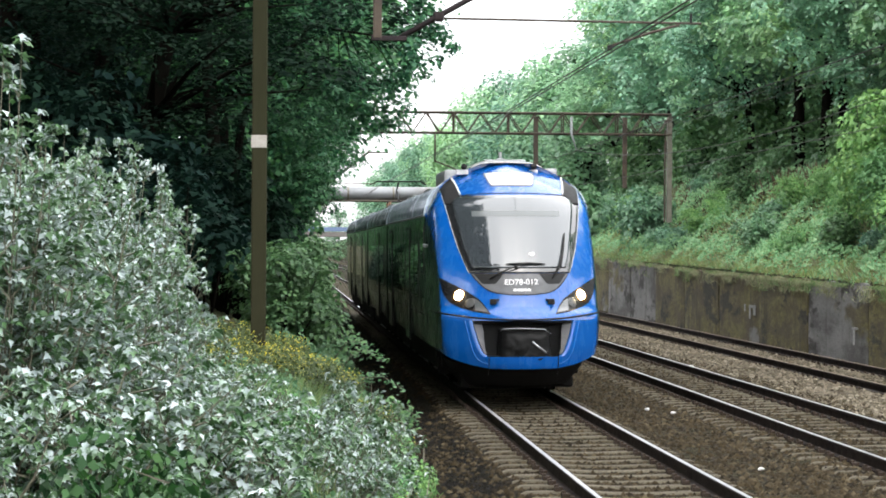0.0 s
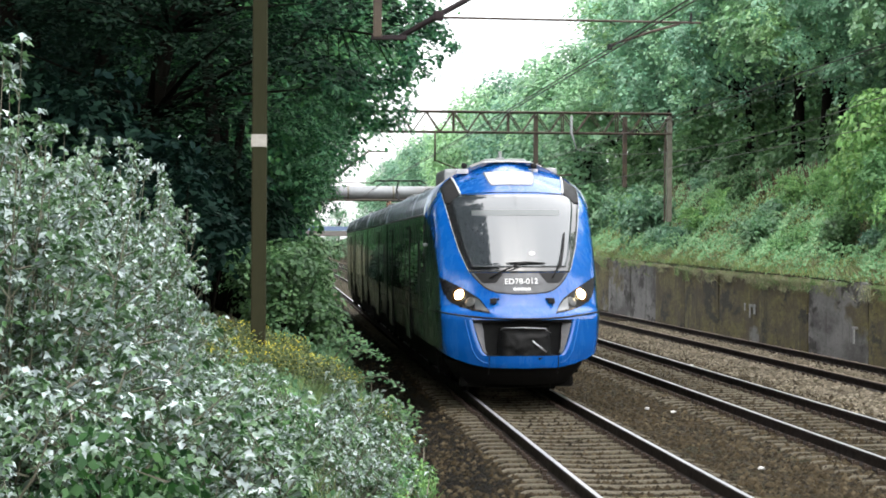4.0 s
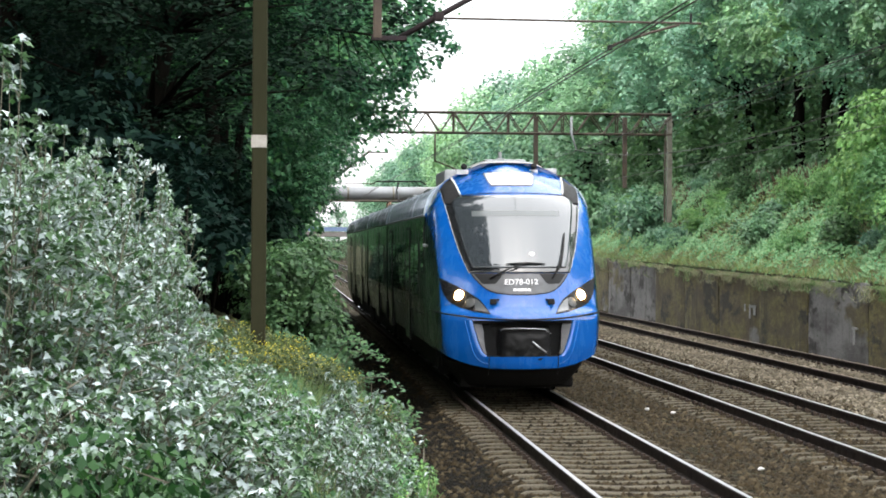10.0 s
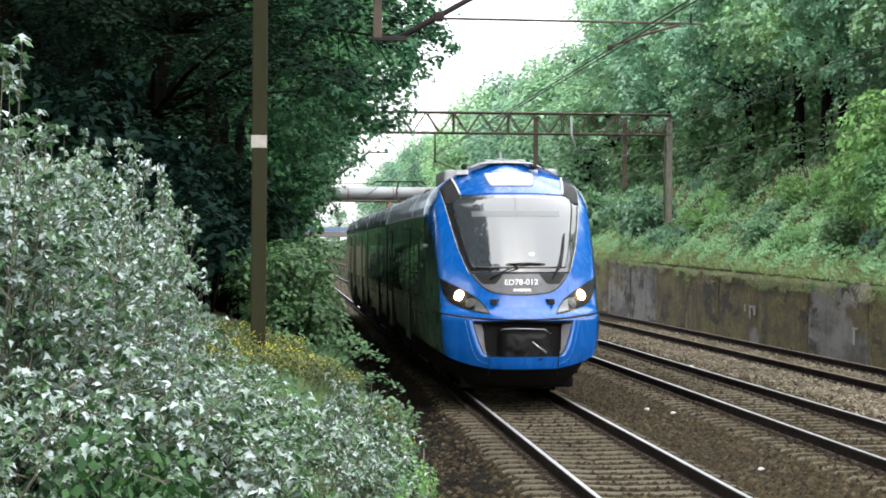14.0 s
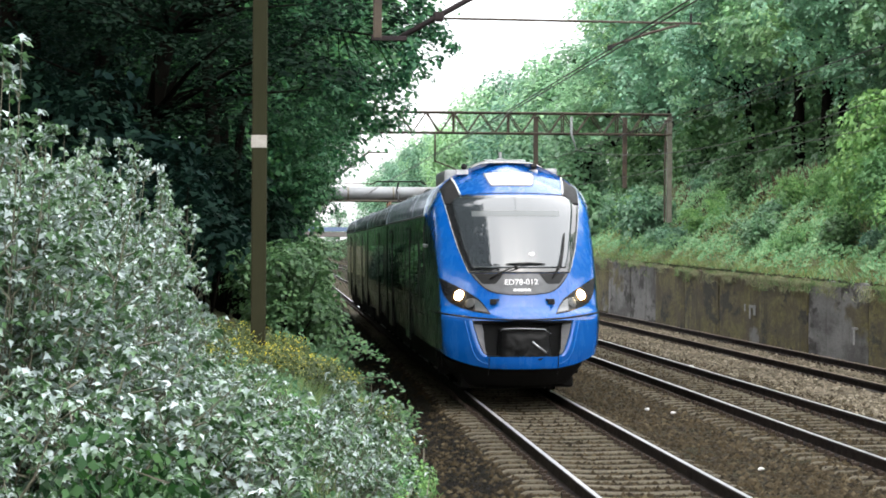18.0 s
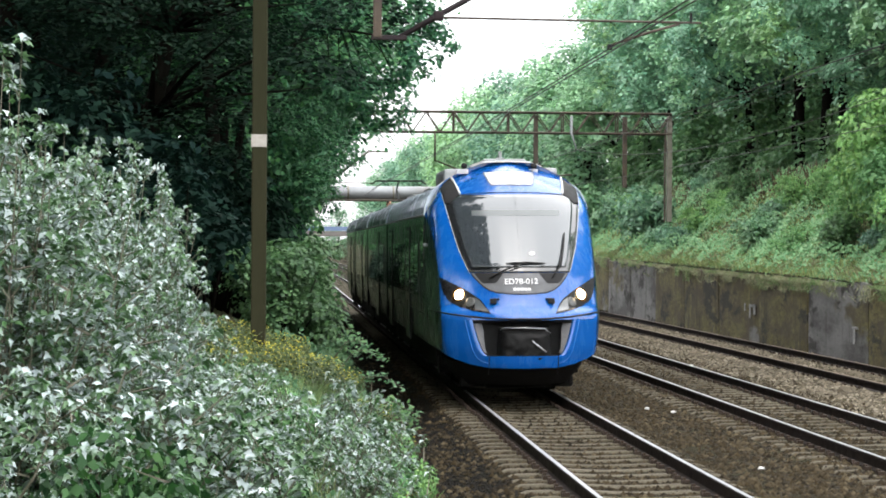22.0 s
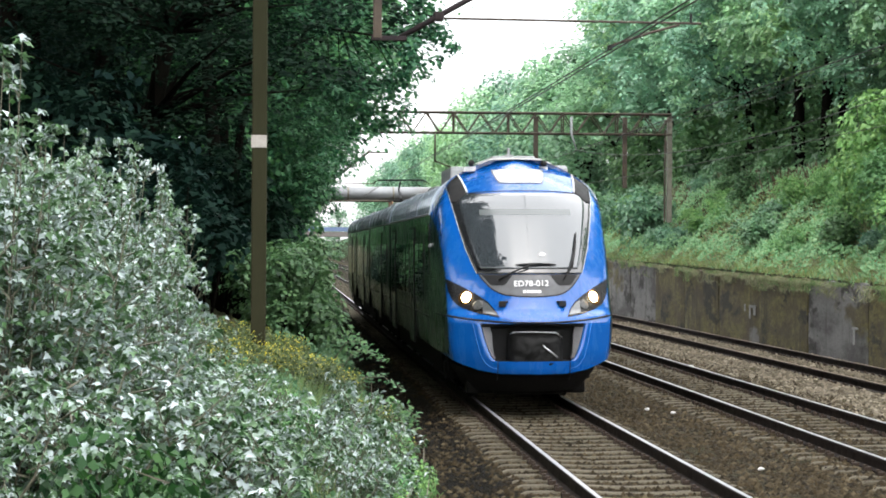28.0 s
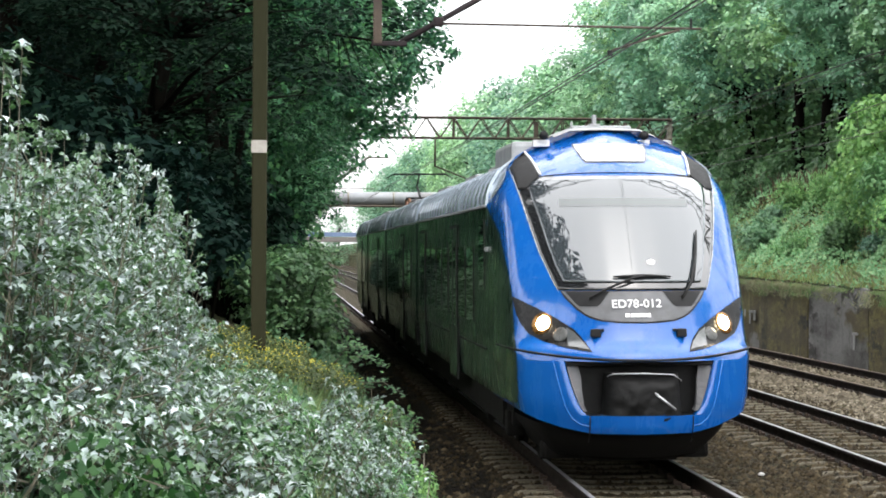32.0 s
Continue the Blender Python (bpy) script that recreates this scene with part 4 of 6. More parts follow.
    zb = curve((0.53, 1.395), (0.8, 1.44), (1.0, 1.5), (1.15, 1.58), (1.22, 1.68), (1.265, 1.8), (1.29, 1.95))
    for s in (-1, 1):
        hl = part("headlight", hpatch("headlight", [s * x for x in steps(0.53, 1.29, 26)], zb, zt, 0.008), M_HEADGLASS, train, "swept dark glass headlight, lit")
        part("marker_lens", hpatch("marker_lens", [s * x for x in steps(0.555, 0.76, 8)], lambda x: zb(x) + 0.02, lambda x: max(zb(x) + 0.022, zt(x) - 0.03), 0.013), M_LENS, hl, "pale grey side lens")
        for x, z, r, m_, nm in ((1.01, 1.69, 0.13, M_REFLECTOR, "reflector"), (0.985, 1.69, 0.084, M_LAMP, "lit_lamp"), (0.83, 1.575, 0.088, M_DIM, "dim_lamp")):
            bm = bmesh.new()
            bmesh.ops.create_uvsphere(bm, u_segments=24, v_segments=10, radius=r)
            for v in bm.verts:
                v.co.y *= 0.22
            ob = part(nm, bm, m_, hl)
            d = skin(s * x, z, 0.012 if nm != "lit_lamp" else 0.035)
            ob.location = d
            n = (skin(s * x, z, 0.1) - skin(s * x, z)).normalized()
            ob.rotation_euler = (-math.asin(n.z), 0, math.atan2(n.x, -n.y))
        bm = bmesh.new()
        box(bm, 0, -0.03, 0, 0.11, 0.07, 0.09, 0.015)
        box(bm, -s * 0.075, -0.02, 0.03, 0.03, 0.04, 0.03, 0.006)
        ob = part("grab_step", bm, M_BLACK, train, "small dark bracket")
        ob.location = skin(s * 0.47, 1.6, 0.005)
    # brow, display and roof front
    wd = curve((3.53, 0.33), (3.56, 0.36), (3.74, 0.42), (3.76, 0.41))
    part("display_frame", patch("display_frame", steps(3.52, 3.77, 5), lambda z: -wd(z) - 0.02, lambda z: wd(z) + 0.02, 0.005, 12), M_GREY, train)
    part("destination_display", patch("display", steps(3.535, 3.755, 5), lambda z: -wd(z), wd, 0.011, 12), M_DISPLAY, train, "pale destination display window")
    part("brow_seam", tube("brow_seam", [skin(x, 3.395 - 0.05 * abs(x) ** 3, 0.003) for x in steps(-0.98, 0.98, 30)], 0.007), M_BLACK, train)
    for s in (-1, 1):
        w_in = curve((3.2, 1.06), (3.3, 0.96), (3.37, 0.868), (3.53, 0.91), (3.69, 0.955))
        w_out = lambda z: min(half(z) - 0.02, float(np.interp(z, [3.2, 3.474, 3.69], [1.135, 1.17, 0.975])))
        lo, hi = (lambda z: -w_out(z), lambda z: -w_in(z)) if s < 0 else (w_in, w_out)
        part("shoulder_fin", patch("shoulder_fin", steps(3.2, 3.69, 14), lo, hi, 0.012, 8, closed=0.02), M_BLACK, train, "black shoulder panel")
        seam = curve((3.07, 1.405), (3.2, 1.33), (3.35, 1.245), (3.474, 1.195), (3.62, 1.09))
        zs = steps(3.07, 3.62, 14)
        shoulder = []
        for z in zs:
            h = half(z)
            a = min(seam(z), h - 0.01)
            shoulder += [skin(s * (a + (h - a) * i / 9), z, 0.005) for i in range(10)] + [Vector((s * (h + 0.005), CAB + 0.02, z))]
        faces = [(j * 11 + i, j * 11 + i + 1, j * 11 + i + 12, j * 11 + i + 11) for j in range(14) for i in range(10)]
        part("roof_shoulder", mesh_of("roof_shoulder", shoulder, faces if s > 0 else [f[::-1] for f in faces], True), M_ROOF, train, "grey roof shoulder beside the cab")
        part("shoulder_edge", tube("shoulder_edge", [skin(s * w_in(z), z, 0.014) for z in steps(3.375, 3.69, 8)], 0.016), M_WHITE, train, "pale shoulder edge")
        part("pillar_edge", tube("pillar_edge", [skin(s * x, z, 0.006) for x, z in ((0.82, 2.04), (0.868, 2.145), (0.98, 2.46), (1.055, 2.78), (1.1, 3.0), (1.14, 3.2), (1.165, 3.35), (1.18, 3.474))], [0.003, 0.004, 0.005, 0.006, 0.007, 0.008, 0.008, 0.008]), M_SILVER, train, "pale pillar edge")
        # Dark sheet over the blue skin, standing in for the cab's shaded flank
        zs = steps(0.82, 3.03, 22)
        border = curve((0.82, 1.27), (1.3, 1.29), (2.0, 1.292), (2.15, 1.305), (2.45, 1.33), (2.76, 1.36), (2.97, 1.4), (3.03, 1.41))
        panel = []
        for z in zs:
            h = half(z)
            a = min(border(z), h - 0.015)
            panel += [skin(s * (a + (h - a) * i / 9), z, 0.005) for i in range(10)] + [Vector((s * (h + 0.005), CAB + 0.02, z))]
        faces = [(j * 11 + i, j * 11 + i + 1, j * 11 + i + 12, j * 11 + i + 11) for j in range(len(zs) - 1) for i in range(10)]
        part("cab_side_panel", mesh_of("cab_side_panel", panel, faces if s > 0 else [f[::-1] for f in faces], True), M_SIDE, train, "dark glossy cab side")
        part("cab_side_window", boxes((s * 1.418, 3.75, 2.45, 0.03, 0.75, 0.85), bevel=0.008), M_BLACKGLASS, train)
        bm = bmesh.new()
        box(bm, s * 1.44, 2.9, 2.52, 0.05, 0.05, 0.06, 0.015)
        part("mirror_camera", bm, M_LIGHTGREY, train)
    part("roof_cap", mesh_of("roof_cap", [(x, y, z) for y, h in ((2.95, 0.0), (3.1, 0.03), (4.6, 0.05)) for x, z in ((-0.62, 3.86 + h), (-0.42, 3.94 + h), (0, 3.952 + h), (0.42, 3.94 + h), (0.62, 3.86 + h))],
                             [(j * 5 + i, j * 5 + i + 1, j * 5 + 6 + i, j * 5 + 5 + i) for j in range(2) for i in range(4)]), M_LIGHTGREY, train, "pale roof panel")
    prof = [(half(z), z) for z in (3.3, 3.45, 3.6, 3.72, 3.82, 3.9, 3.94)]
    ring = [(-x, z) for x, z in prof] + [(x, z) for x, z in reversed(prof)]
    part("roof_fairing", mesh_of("roof_fairing", [(x * 0.99, y, z - drop * max(0, z - 3.3)) for y, drop in ((CAB - 0.06, 0.0), (3.6, 0.1), (4.4, 0.5), (5.0, 0.62)) for x, z in ring],
                                 [(j * 14 + i, j * 14 + i + 1, j * 14 + i + 15, j * 14 + i + 14) for j in range(3) for i in range(13)], True), M_ROOF, train, "grey fairing behind the cab")
    bm = boxes((0, 3.9, 3.97, 0.74, 1.3, 0.1), bevel=0.04)
    part("roof_panel", bm, M_LIGHTGREY, train)
    bm = boxes((-0.08, 3.35, 4.07, 0.05, 0.1, 0.17), (-0.08, 3.35, 4.02, 0.14, 0.18, 0.04), bevel=0.01)
    part("antenna", bm, M_LIGHTGREY, train, "white roof antenna")
    bm = boxes((-0.7, 5.4, 3.7, 0.6, 2.2, 0.36), bevel=0.06)
    part("roof_equipment_box", bm, M_LIGHTGREY, train, "grey roof equipment box")
    bm = boxes((0.75, 5.4, 3.72, 0.6, 2.2, 0.36), bevel=0.06)
    part("roof_equipment_box", bm, M_LIGHTGREY, train, "grey roof equipment box")
    for x, l in ((-0.75, 0.3), (0.46, 0.3)):
        horn = part("horn", tube("horn", [(x, 2.86, 3.88), (x, 2.95, 3.88), (x, 3.3, 3.9)], [0.055, 0.036, 0.02], 14), M_BLACK, train, "black air horn")
        part("horn_bracket", boxes((x - 0.02, 3.0, 3.79, 0.2, 0.12, 0.08), bevel=0.01), M_WHITE, horn)
    # coaches
    ends = [CAB] + JOINTS + [TRAIN_END]
    for i in range(4):
        a, b = ends[i] + (0.35 if i else 0), ends[i + 1] - (0.35 if i < 3 else 0)
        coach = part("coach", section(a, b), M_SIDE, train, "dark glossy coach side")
        part("coach_roof", roof_mesh(a, b), M_ROOF, coach, "ribbed grey coach roof")
        part("skirt", boxes((-1.2, (a + b) / 2, 0.62, 0.05, b - a, 0.42), (1.2, (a + b) / 2, 0.62, 0.05, b - a, 0.42), bevel=0.01), M_UNDER, coach)
        part("underframe", boxes((0, (a + b) / 2, 0.5, 2.2, b - a - 1, 0.3)), M_UNDER, coach)
        for s in (-1, 1):
            part("gutter", boxes((s * 1.43, (a + b) / 2, 3.04, 0.04, b - a, 0.035), bevel=0.008), M_LIGHTGREY, coach)
            part("waist_seam", boxes((s * 1.424, (a + b) / 2, 1.32, 0.012, b - a, 0.02)), M_BLACK, coach)
            y = a + (1.5 if i else 1.8)
            k = 0
            while y + 1.25 < b - 0.4:
                if k % 5 == 2:
                    for d in (0.0, 0.68):
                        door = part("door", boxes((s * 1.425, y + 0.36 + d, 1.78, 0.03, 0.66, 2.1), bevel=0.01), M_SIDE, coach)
                        part("door_window", boxes((s * 1.436, y + 0.36 + d, 2.05, 0.03, 0.46, 1.2), bevel=0.008), M_BLACKGLASS, door)
                    part("door_gap", boxes((s * 1.423, y + 0.70, 1.79, 0.03, 1.4, 2.16)), M_BLACK, coach)
                    y += 1.9
                else:
                    part("window", boxes((s * 1.424, y + 0.6, 2.08, 0.02, 1.1, 0.96), bevel=0.006), M_BLACKGLASS, coach)
                    y += 1.33
                k += 1
    for j in JOINTS:
        g = part("gangway", boxes(*[(0, j - 0.3 + 0.12 * k, 2.0, 2.62 - 0.08 * (k % 2), 0.09, 2.7) for k in range(6)], bevel=0.02), M_BLACK, train, "black rubber gangway bellows")
        for s in (-1, 1):
            part("bogie_fairing", boxes((s * 1.41, j, 0.96, 0.06, 0.75, 0.34), (s * 1.41, j, 1.16, 0.05, 0.45, 0.14), bevel=0.03), M_BLACK, train, "dark bogie fairing")
    wheel = wheel_mesh()
    for y in [4.2] + JOINTS + [50.5]:
        bog = part("bogie", boxes((-1.08, y, 0.55, 0.16, 3.3, 0.24), (1.08, y, 0.55, 0.16, 3.3, 0.24), (0, y, 0.6, 2.1, 0.4, 0.26), (-1.1, y - 1.3, 0.45, 0.22, 0.34, 0.3), (-1.1, y + 1.3, 0.45, 0.22, 0.34, 0.3), (1.1, y - 1.3, 0.45, 0.22, 0.34, 0.3), (1.1, y + 1.3, 0.45, 0.22, 0.34, 0.3), bevel=0.03), M_UNDER, train)
        for d in (-1.3, 1.3):
            axle = part("axle", tube("axle", [(-0.9, 0, 0), (0.9, 0, 0)], 0.085, 12), M_UNDER, train, at=(0, y + d, 0.43))
            WHEELSETS.append((axle, y + d))
            for s in (-1, 1):
                w = part("wheel", wheel, M_UNDER, axle)
                w.matrix_local = pose(s * 0.75, 0, 0, 0, 0, 0 if s > 0 else 180)
    part("snow_plough", boxes((0, 1.5, 0.25, 1.9, 0.3, 0.2), (0, 1.2, 0.24, 1.1, 0.3, 0.18), bevel=0.05), M_UNDER, train, "black plough under the nose")
    # roof gear and pantograph of the second coach
    for y, l in ((10.0, 3.0), (15.0, 2.0), (22.0, 2.6), (33, 3.0), (49, 3.0)):
        part("roof_equipment_box", boxes((0, y, 3.7, 1.3, l, 0.22), bevel=0.06), M_LIGHTGREY, train, "grey roof equipment box")
    pan = part("pantograph", bars("pantograph", [((-0.4, 40.5, 4.05), (0.4, 40.5, 4.05), 0.03), ((0, 40.5, 4.1), (0, 42.0, 4.45), 0.035), ((0, 42.0, 4.45), (0, 40.7, 4.72), 0.025), ((-0.3, 40.5, 4.05), (-0.3, 42.1, 4.05), 0.03), ((0.3, 40.5, 4.05), (0.3, 42.1, 4.05), 0.03)], 6), M_BLACK, train, "raised black pantograph")
    part("collector_head", bars("collector_head", [((-0.75, 40.6, 4.74), (0.75, 40.6, 4.74), 0.025), ((-0.75, 40.85, 4.74), (0.75, 40.85, 4.74), 0.025), ((-0.75, 40.7, 4.74), (-0.95, 40.7, 4.62), 0.02), ((0.75, 40.7, 4.74), (0.95, 40.7, 4.62), 0.02)], 6), M_BLACK, pan)
    for x, y in ((-0.3, 40.5), (0.3, 40.5), (-0.3, 42.1), (0.3, 42.1)):
        part("insulator", tube("insulator", [(x, y, 3.62), (x, y, 3.75), (x, y, 3.85), (x, y, 4.04)], [0.05, 0.06, 0.045, 0.05], 10), surface("insulator", (0.3, 0.16, 0.1), (0.25, 0.13, 0.08), 8, 0.3), pan)
    return train


TRAIN = build_train()
REST = 36.1


def motions():
    """The train stands, then pulls away towards the camera, its wheels rolling."""
    way = [(0, 0), (25.9, 0), (26.5, 0.12), (27.0, 0.45), (27.5, 0.94), (28, 1.5), (28.5, 2.3), (29, 3.18), (29.5, 4.17), (30, 5.28), (30.5, 6.62), (31, 8.19), (31.5, 10.0), (32, 12.1)]
    walk(TRAIN, [(t, pose(0, REST - s, 0, 0, -0.5, 0)) for t, s in way])
    ts = [0, 25.9] + [26 + 0.1 * i for i in range(61)]
    ss = np.interp(ts, [t for t, _ in way], [s for _, s in way])
    for axle, y in WHEELSETS:
        walk(axle, [(t, pose(0, y, 0.43, math.degrees(s / 0.42))) for t, s in zip(ts, ss)])


# ------------------------------------------------------------------ overhead line
def truss(x0, x1, y, z0, z1, bay=0.75, r=0.035):
    """A lattice beam: two pairs of chords with posts and zig-zag bars on both faces."""
    rows = []
    n = max(2, round((x1 - x0) / bay))
    for dy in (-0.3, 0.3):
        for z in (z0, z1):
            rows.append(((x0, y + dy, z), (x1, y + dy, z), r * 1.3))
        for i in range(n):
            a, b = x0 + (x1 - x0) * i / n, x0 + (x1 - x0) * (i + 1) / n
            rows.append(((a, y + dy, z0 if i % 2 else z1), (b, y + dy, z1 if i % 2 else z0), r * 0.8))
            if i % 4 == 0:
                rows.append(((a, y + dy, z0), (a, y + dy, z1), r))
    for i in range(n + 1):
        a = x0 + (x1 - x0) * i / n
        for z in (z0, z1):
            rows.append(((a, y - 0.3, z), (a, y + 0.3, z), r * 0.7))
    return bars("lattice_beam", rows)


def build_near_gantry():
    """The portal that the train passes under: a concrete leg beside the verge, a beam overhead, a drop post with the arm of the near track."""
    g = thing("catenary_gantry", "lattice gantry on a brown concrete leg with a pale band", "gantry")
    y = 28.0
    leg = part("leg", boxes((-4.182, y, 4.2, 0.185, 0.22, 7.8), bevel=0.018), M_POLE, g, "square brown concrete leg")
    part("band", boxes((-4.187, y, 3.756, 0.191, 0.226, 0.155), bevel=0.004), M_BAND, leg, "pale painted band")
    part("leg", boxes((11.6, y, 5.0, 0.24, 0.26, 7.0), bevel=0.02), M_POLE, g, "square brown concrete leg")
    part("beam", truss(-4.4, 11.8, y, 7.1, 8.1, 0.75, 0.024), M_STEEL, g, "rusty lattice beam")
    part("drop_post", boxes((-2.735, y, 6.1, 0.107, 0.11, 2.1), bevel=0.012), M_STEEL, g, "weathered brown-grey drop post")
    part("foot_bracket", boxes((-2.59, y, 5.053, 0.44, 0.09, 0.06), bevel=0.01), M_DARKSTEEL, g)
    arm = part("arm", tube("arm", [(-2.46, y, 5.06), (-1.2, y, 5.78)], 0.036), M_DARKSTEEL, g, "dark slanting cantilever tube")
    part("clamp", boxes((-1.98, y, 5.33, 0.13, 0.13, 0.12), bevel=0.03), M_DARKSTEEL, arm)
    part("registration_tube", tube("registration_tube", [(-1.937, y, 5.31), (-0.07, y, 5.296), (1.32, y, 5.287)], 0.015), M_STEEL, g, "thin rusty registration tube")
    steady = part("steady_arm", tube("steady_arm", [(1.05, y, 5.27), (0.677, y, 5.165), (0.19, y, 4.997)], 0.017), M_STEEL, g)
    part("wire_clamp", boxes((0.17, y, 4.97, 0.06, 0.06, 0.07), bevel=0.01), M_BLACK, steady)
    part("end_eye", boxes((1.19, y, 5.35, 0.03, 0.03, 0.13), bevel=0.005), M_BLACK, g)


def build_far_gantry():
    g = thing("catenary_gantry", "rusty lattice gantry with hanging posts over the tracks", "gantry")
    y = 92.0
    part("beam", truss(-6.0, 11.9, y, 7.2, 8.03, 0.56, 0.03), M_STEEL, g, "rusty lattice beam")
    for x, lo in ((-5.6, 1.0), (11.85, 3.6)):
        part("leg", boxes((x, y, (lo + 7.95) / 2, 0.2, 0.26, 7.95 - lo), bevel=0.02), M_GREYSTEEL, g, "grey concrete leg")
        part("ladder_strip", boxes((x - 0.2, y - 0.1, (lo + 7.4) / 2, 0.07, 0.07, 7.4 - lo), bevel=0.01), M_STEEL, g)
    for x, lo in ((10.0, 5.0), (6.33, 4.9), ):
        part("drop_post", boxes((x, y, (lo + 7.9) / 2, 0.18, 0.18, 7.9 - lo), bevel=0.015), M_STEEL, g, "rusty hanging post")
    part("insulator_string", tube("insulator_string", [(7.75, y - 0.35, 7.9), (7.75, y - 0.35, 7.2), (7.9, y - 0.9, 6.5)], [0.05, 0.06, 0.03]), M_LIGHTGREY, g, "pale insulator string")
    for a, b, r in (((6.33, y, 5.4), (7.8, y - 0.2, 5.5), 0.03), ((2.2, y, 7.2), (2.2, y, 6.0), 0.04), ((2.2, y, 6.05), (3.6, y, 5.5), 0.03), ((-2.3, y + 2, 5.0), (-0.4, y + 2, 6.5), 0.05), ((-0.45, y + 2, 6.46), (0.4, y + 2, 6.46), 0.035)):
        part("arm", tube("arm", [a, b], r), M_STEEL, g)


def sag(a, b, drop, n=14):
    a, b = Vector(a), Vector(b)
    return [a.lerp(b, i / n) - Vector((0, 0, drop * 4 * (i / n) * (1 - i / n))) for i in range(n + 1)]


def wire(label, pts, r):
    tagged(part("overhead_wire", tube("overhead_wire", pts, r, 5), M_WIRE), label, "wire", "overhead wires")


def build_wires():
    for dx in (-0.03, 0.05):
        wire("thin dark contact wire above the near track", [(0.1 + dx, -40, 4.95), (0.19 + dx, 28, 4.95)] + sag((0.19 + dx, 28, 4.95), (-0.1 + dx, 92, 5.0), 0.04)[1:] + [(0.2 + dx, 160, 5.0), (0, 260, 5.0)], 0.009)
    wire("thin dark contact wire above the far track", [(7.8, -30, 5.0), (8.1, 30, 5.0)] + sag((8.1, 30, 5.0), (7.7, 92, 5.05), 0.08)[1:] + [(8, 160, 5.1)], 0.009)
    wire("sagging messenger wire above the far track", [(7.9, -30, 6.6)] + sag((7.9, 28, 6.2), (7.9, 91.1, 6.5), 1.03, 24) + sag((7.9, 91.1, 6.5), (7.9, 150, 6.6), 1.0), 0.01)
    wire("pair of feeder wires along the bank", sag((11.5, 20, 8.4), (11.6, 92, 7.65), 0.3, 20) + [(11.7, 160, 8.2)], 0.008)
    wire("pair of feeder wires along the bank", sag((11.9, 20, 8.4), (12.0, 92, 7.65), 0.5, 20) + [(12.1, 160, 8.2)], 0.008)
    wire("thin dark contact wire above the middle track", [(4.0, -30, 5.1), (3.8, 30, 5.1), (4.1, 92, 5.15), (3.9, 160, 5.1)], 0.009)
    verts, faces = [], []
    for y in (46, 56, 66, 76, 84):
        f = (y - 28) / 63.1
        tube_data([(7.9, y, 6.2 + 0.3 * f - 1.03 * 4 * f * (1 - f)), (7.95, y, 4.98)], 0.006, 4, verts, faces)
    tagged(part("droppers", mesh_of("droppers", verts, faces), M_WIRE), "thin wire droppers between messenger and contact wire", "wire", kind="stuff")


def build_distance():
    p = thing("pipe_bridge", "pale grey pipe carried over the tracks on a steel frame", "pipe bridge")
    y = 150.0
    part("pipe", tube("pipe", [(-14, y, 6.12), (0, y, 6.12), (14, y, 6.12)], 0.45, 24), M_PIPE, p, "pale sheet-clad pipe")
    for x in (-8, -4, 0.2, 3.2, 7, 11):
        part("pipe_band", tube("pipe_band", [(x, y, 6.12), (x + 0.12, y, 6.12)], 0.465, 24), M_GREYSTEEL, p)
    part("frame", bars("frame", [((-14, y - 0.5, 5.62), (14, y - 0.5, 5.62), 0.06), ((-14, y + 0.5, 5.62), (14, y + 0.5, 5.62), 0.06), ((-14, y - 0.5, 7.0), (2, y - 0.5, 6.75), 0.03)] + [((x, y - 0.5, 5.62), (x, y + 0.5, 5.62), 0.04) for x in range(-12, 13, 3)]), M_STEEL, p)
    for x in (-9.5, 13):
        part("support", boxes((x, y, 2.8, 0.4, 0.8, 5.7), bevel=0.03), M_GREYSTEEL, p)
    b = thing("road_bridge", "distant grey road bridge across the cutting", "bridge")
    y = 420.0
    part("deck", boxes((5, y, 5.1, 90, 10, 0.9), bevel=0.05), M_BRIDGE, b, "grey concrete deck")
    part("parapet", boxes((5, y - 5, 6.0, 90, 0.25, 0.75), bevel=0.02), surface("blue_parapet", (0.11, 0.16, 0.27), (0.09, 0.13, 0.22), 0.5, 0.6), b, "blue-grey parapet")
    for x in (-12, 13, 26):
        part("pier", boxes((x, y, 2.2, 1.2, 8, 5.1), bevel=0.05), M_BRIDGE, b)
    for i, (x, yy, h) in enumerate(((2.3, 175, 3.6), (0.9, 230, 2.4))):
        s = thing("signal_post", "small pale trackside signal post", "signal", (-1.9 if i else 5.9, yy, -0.25))
        part("post", tube("post", [(0, 0, 0), (0, 0, h)], 0.06), M_LIGHTGREY, s)
        part("board", boxes((0, -0.08, h - 0.3, 0.35, 0.04, 0.6), bevel=0.01), M_WHITE, s)


build_near_gantry()
build_far_gantry()
build_wires()
build_distance()


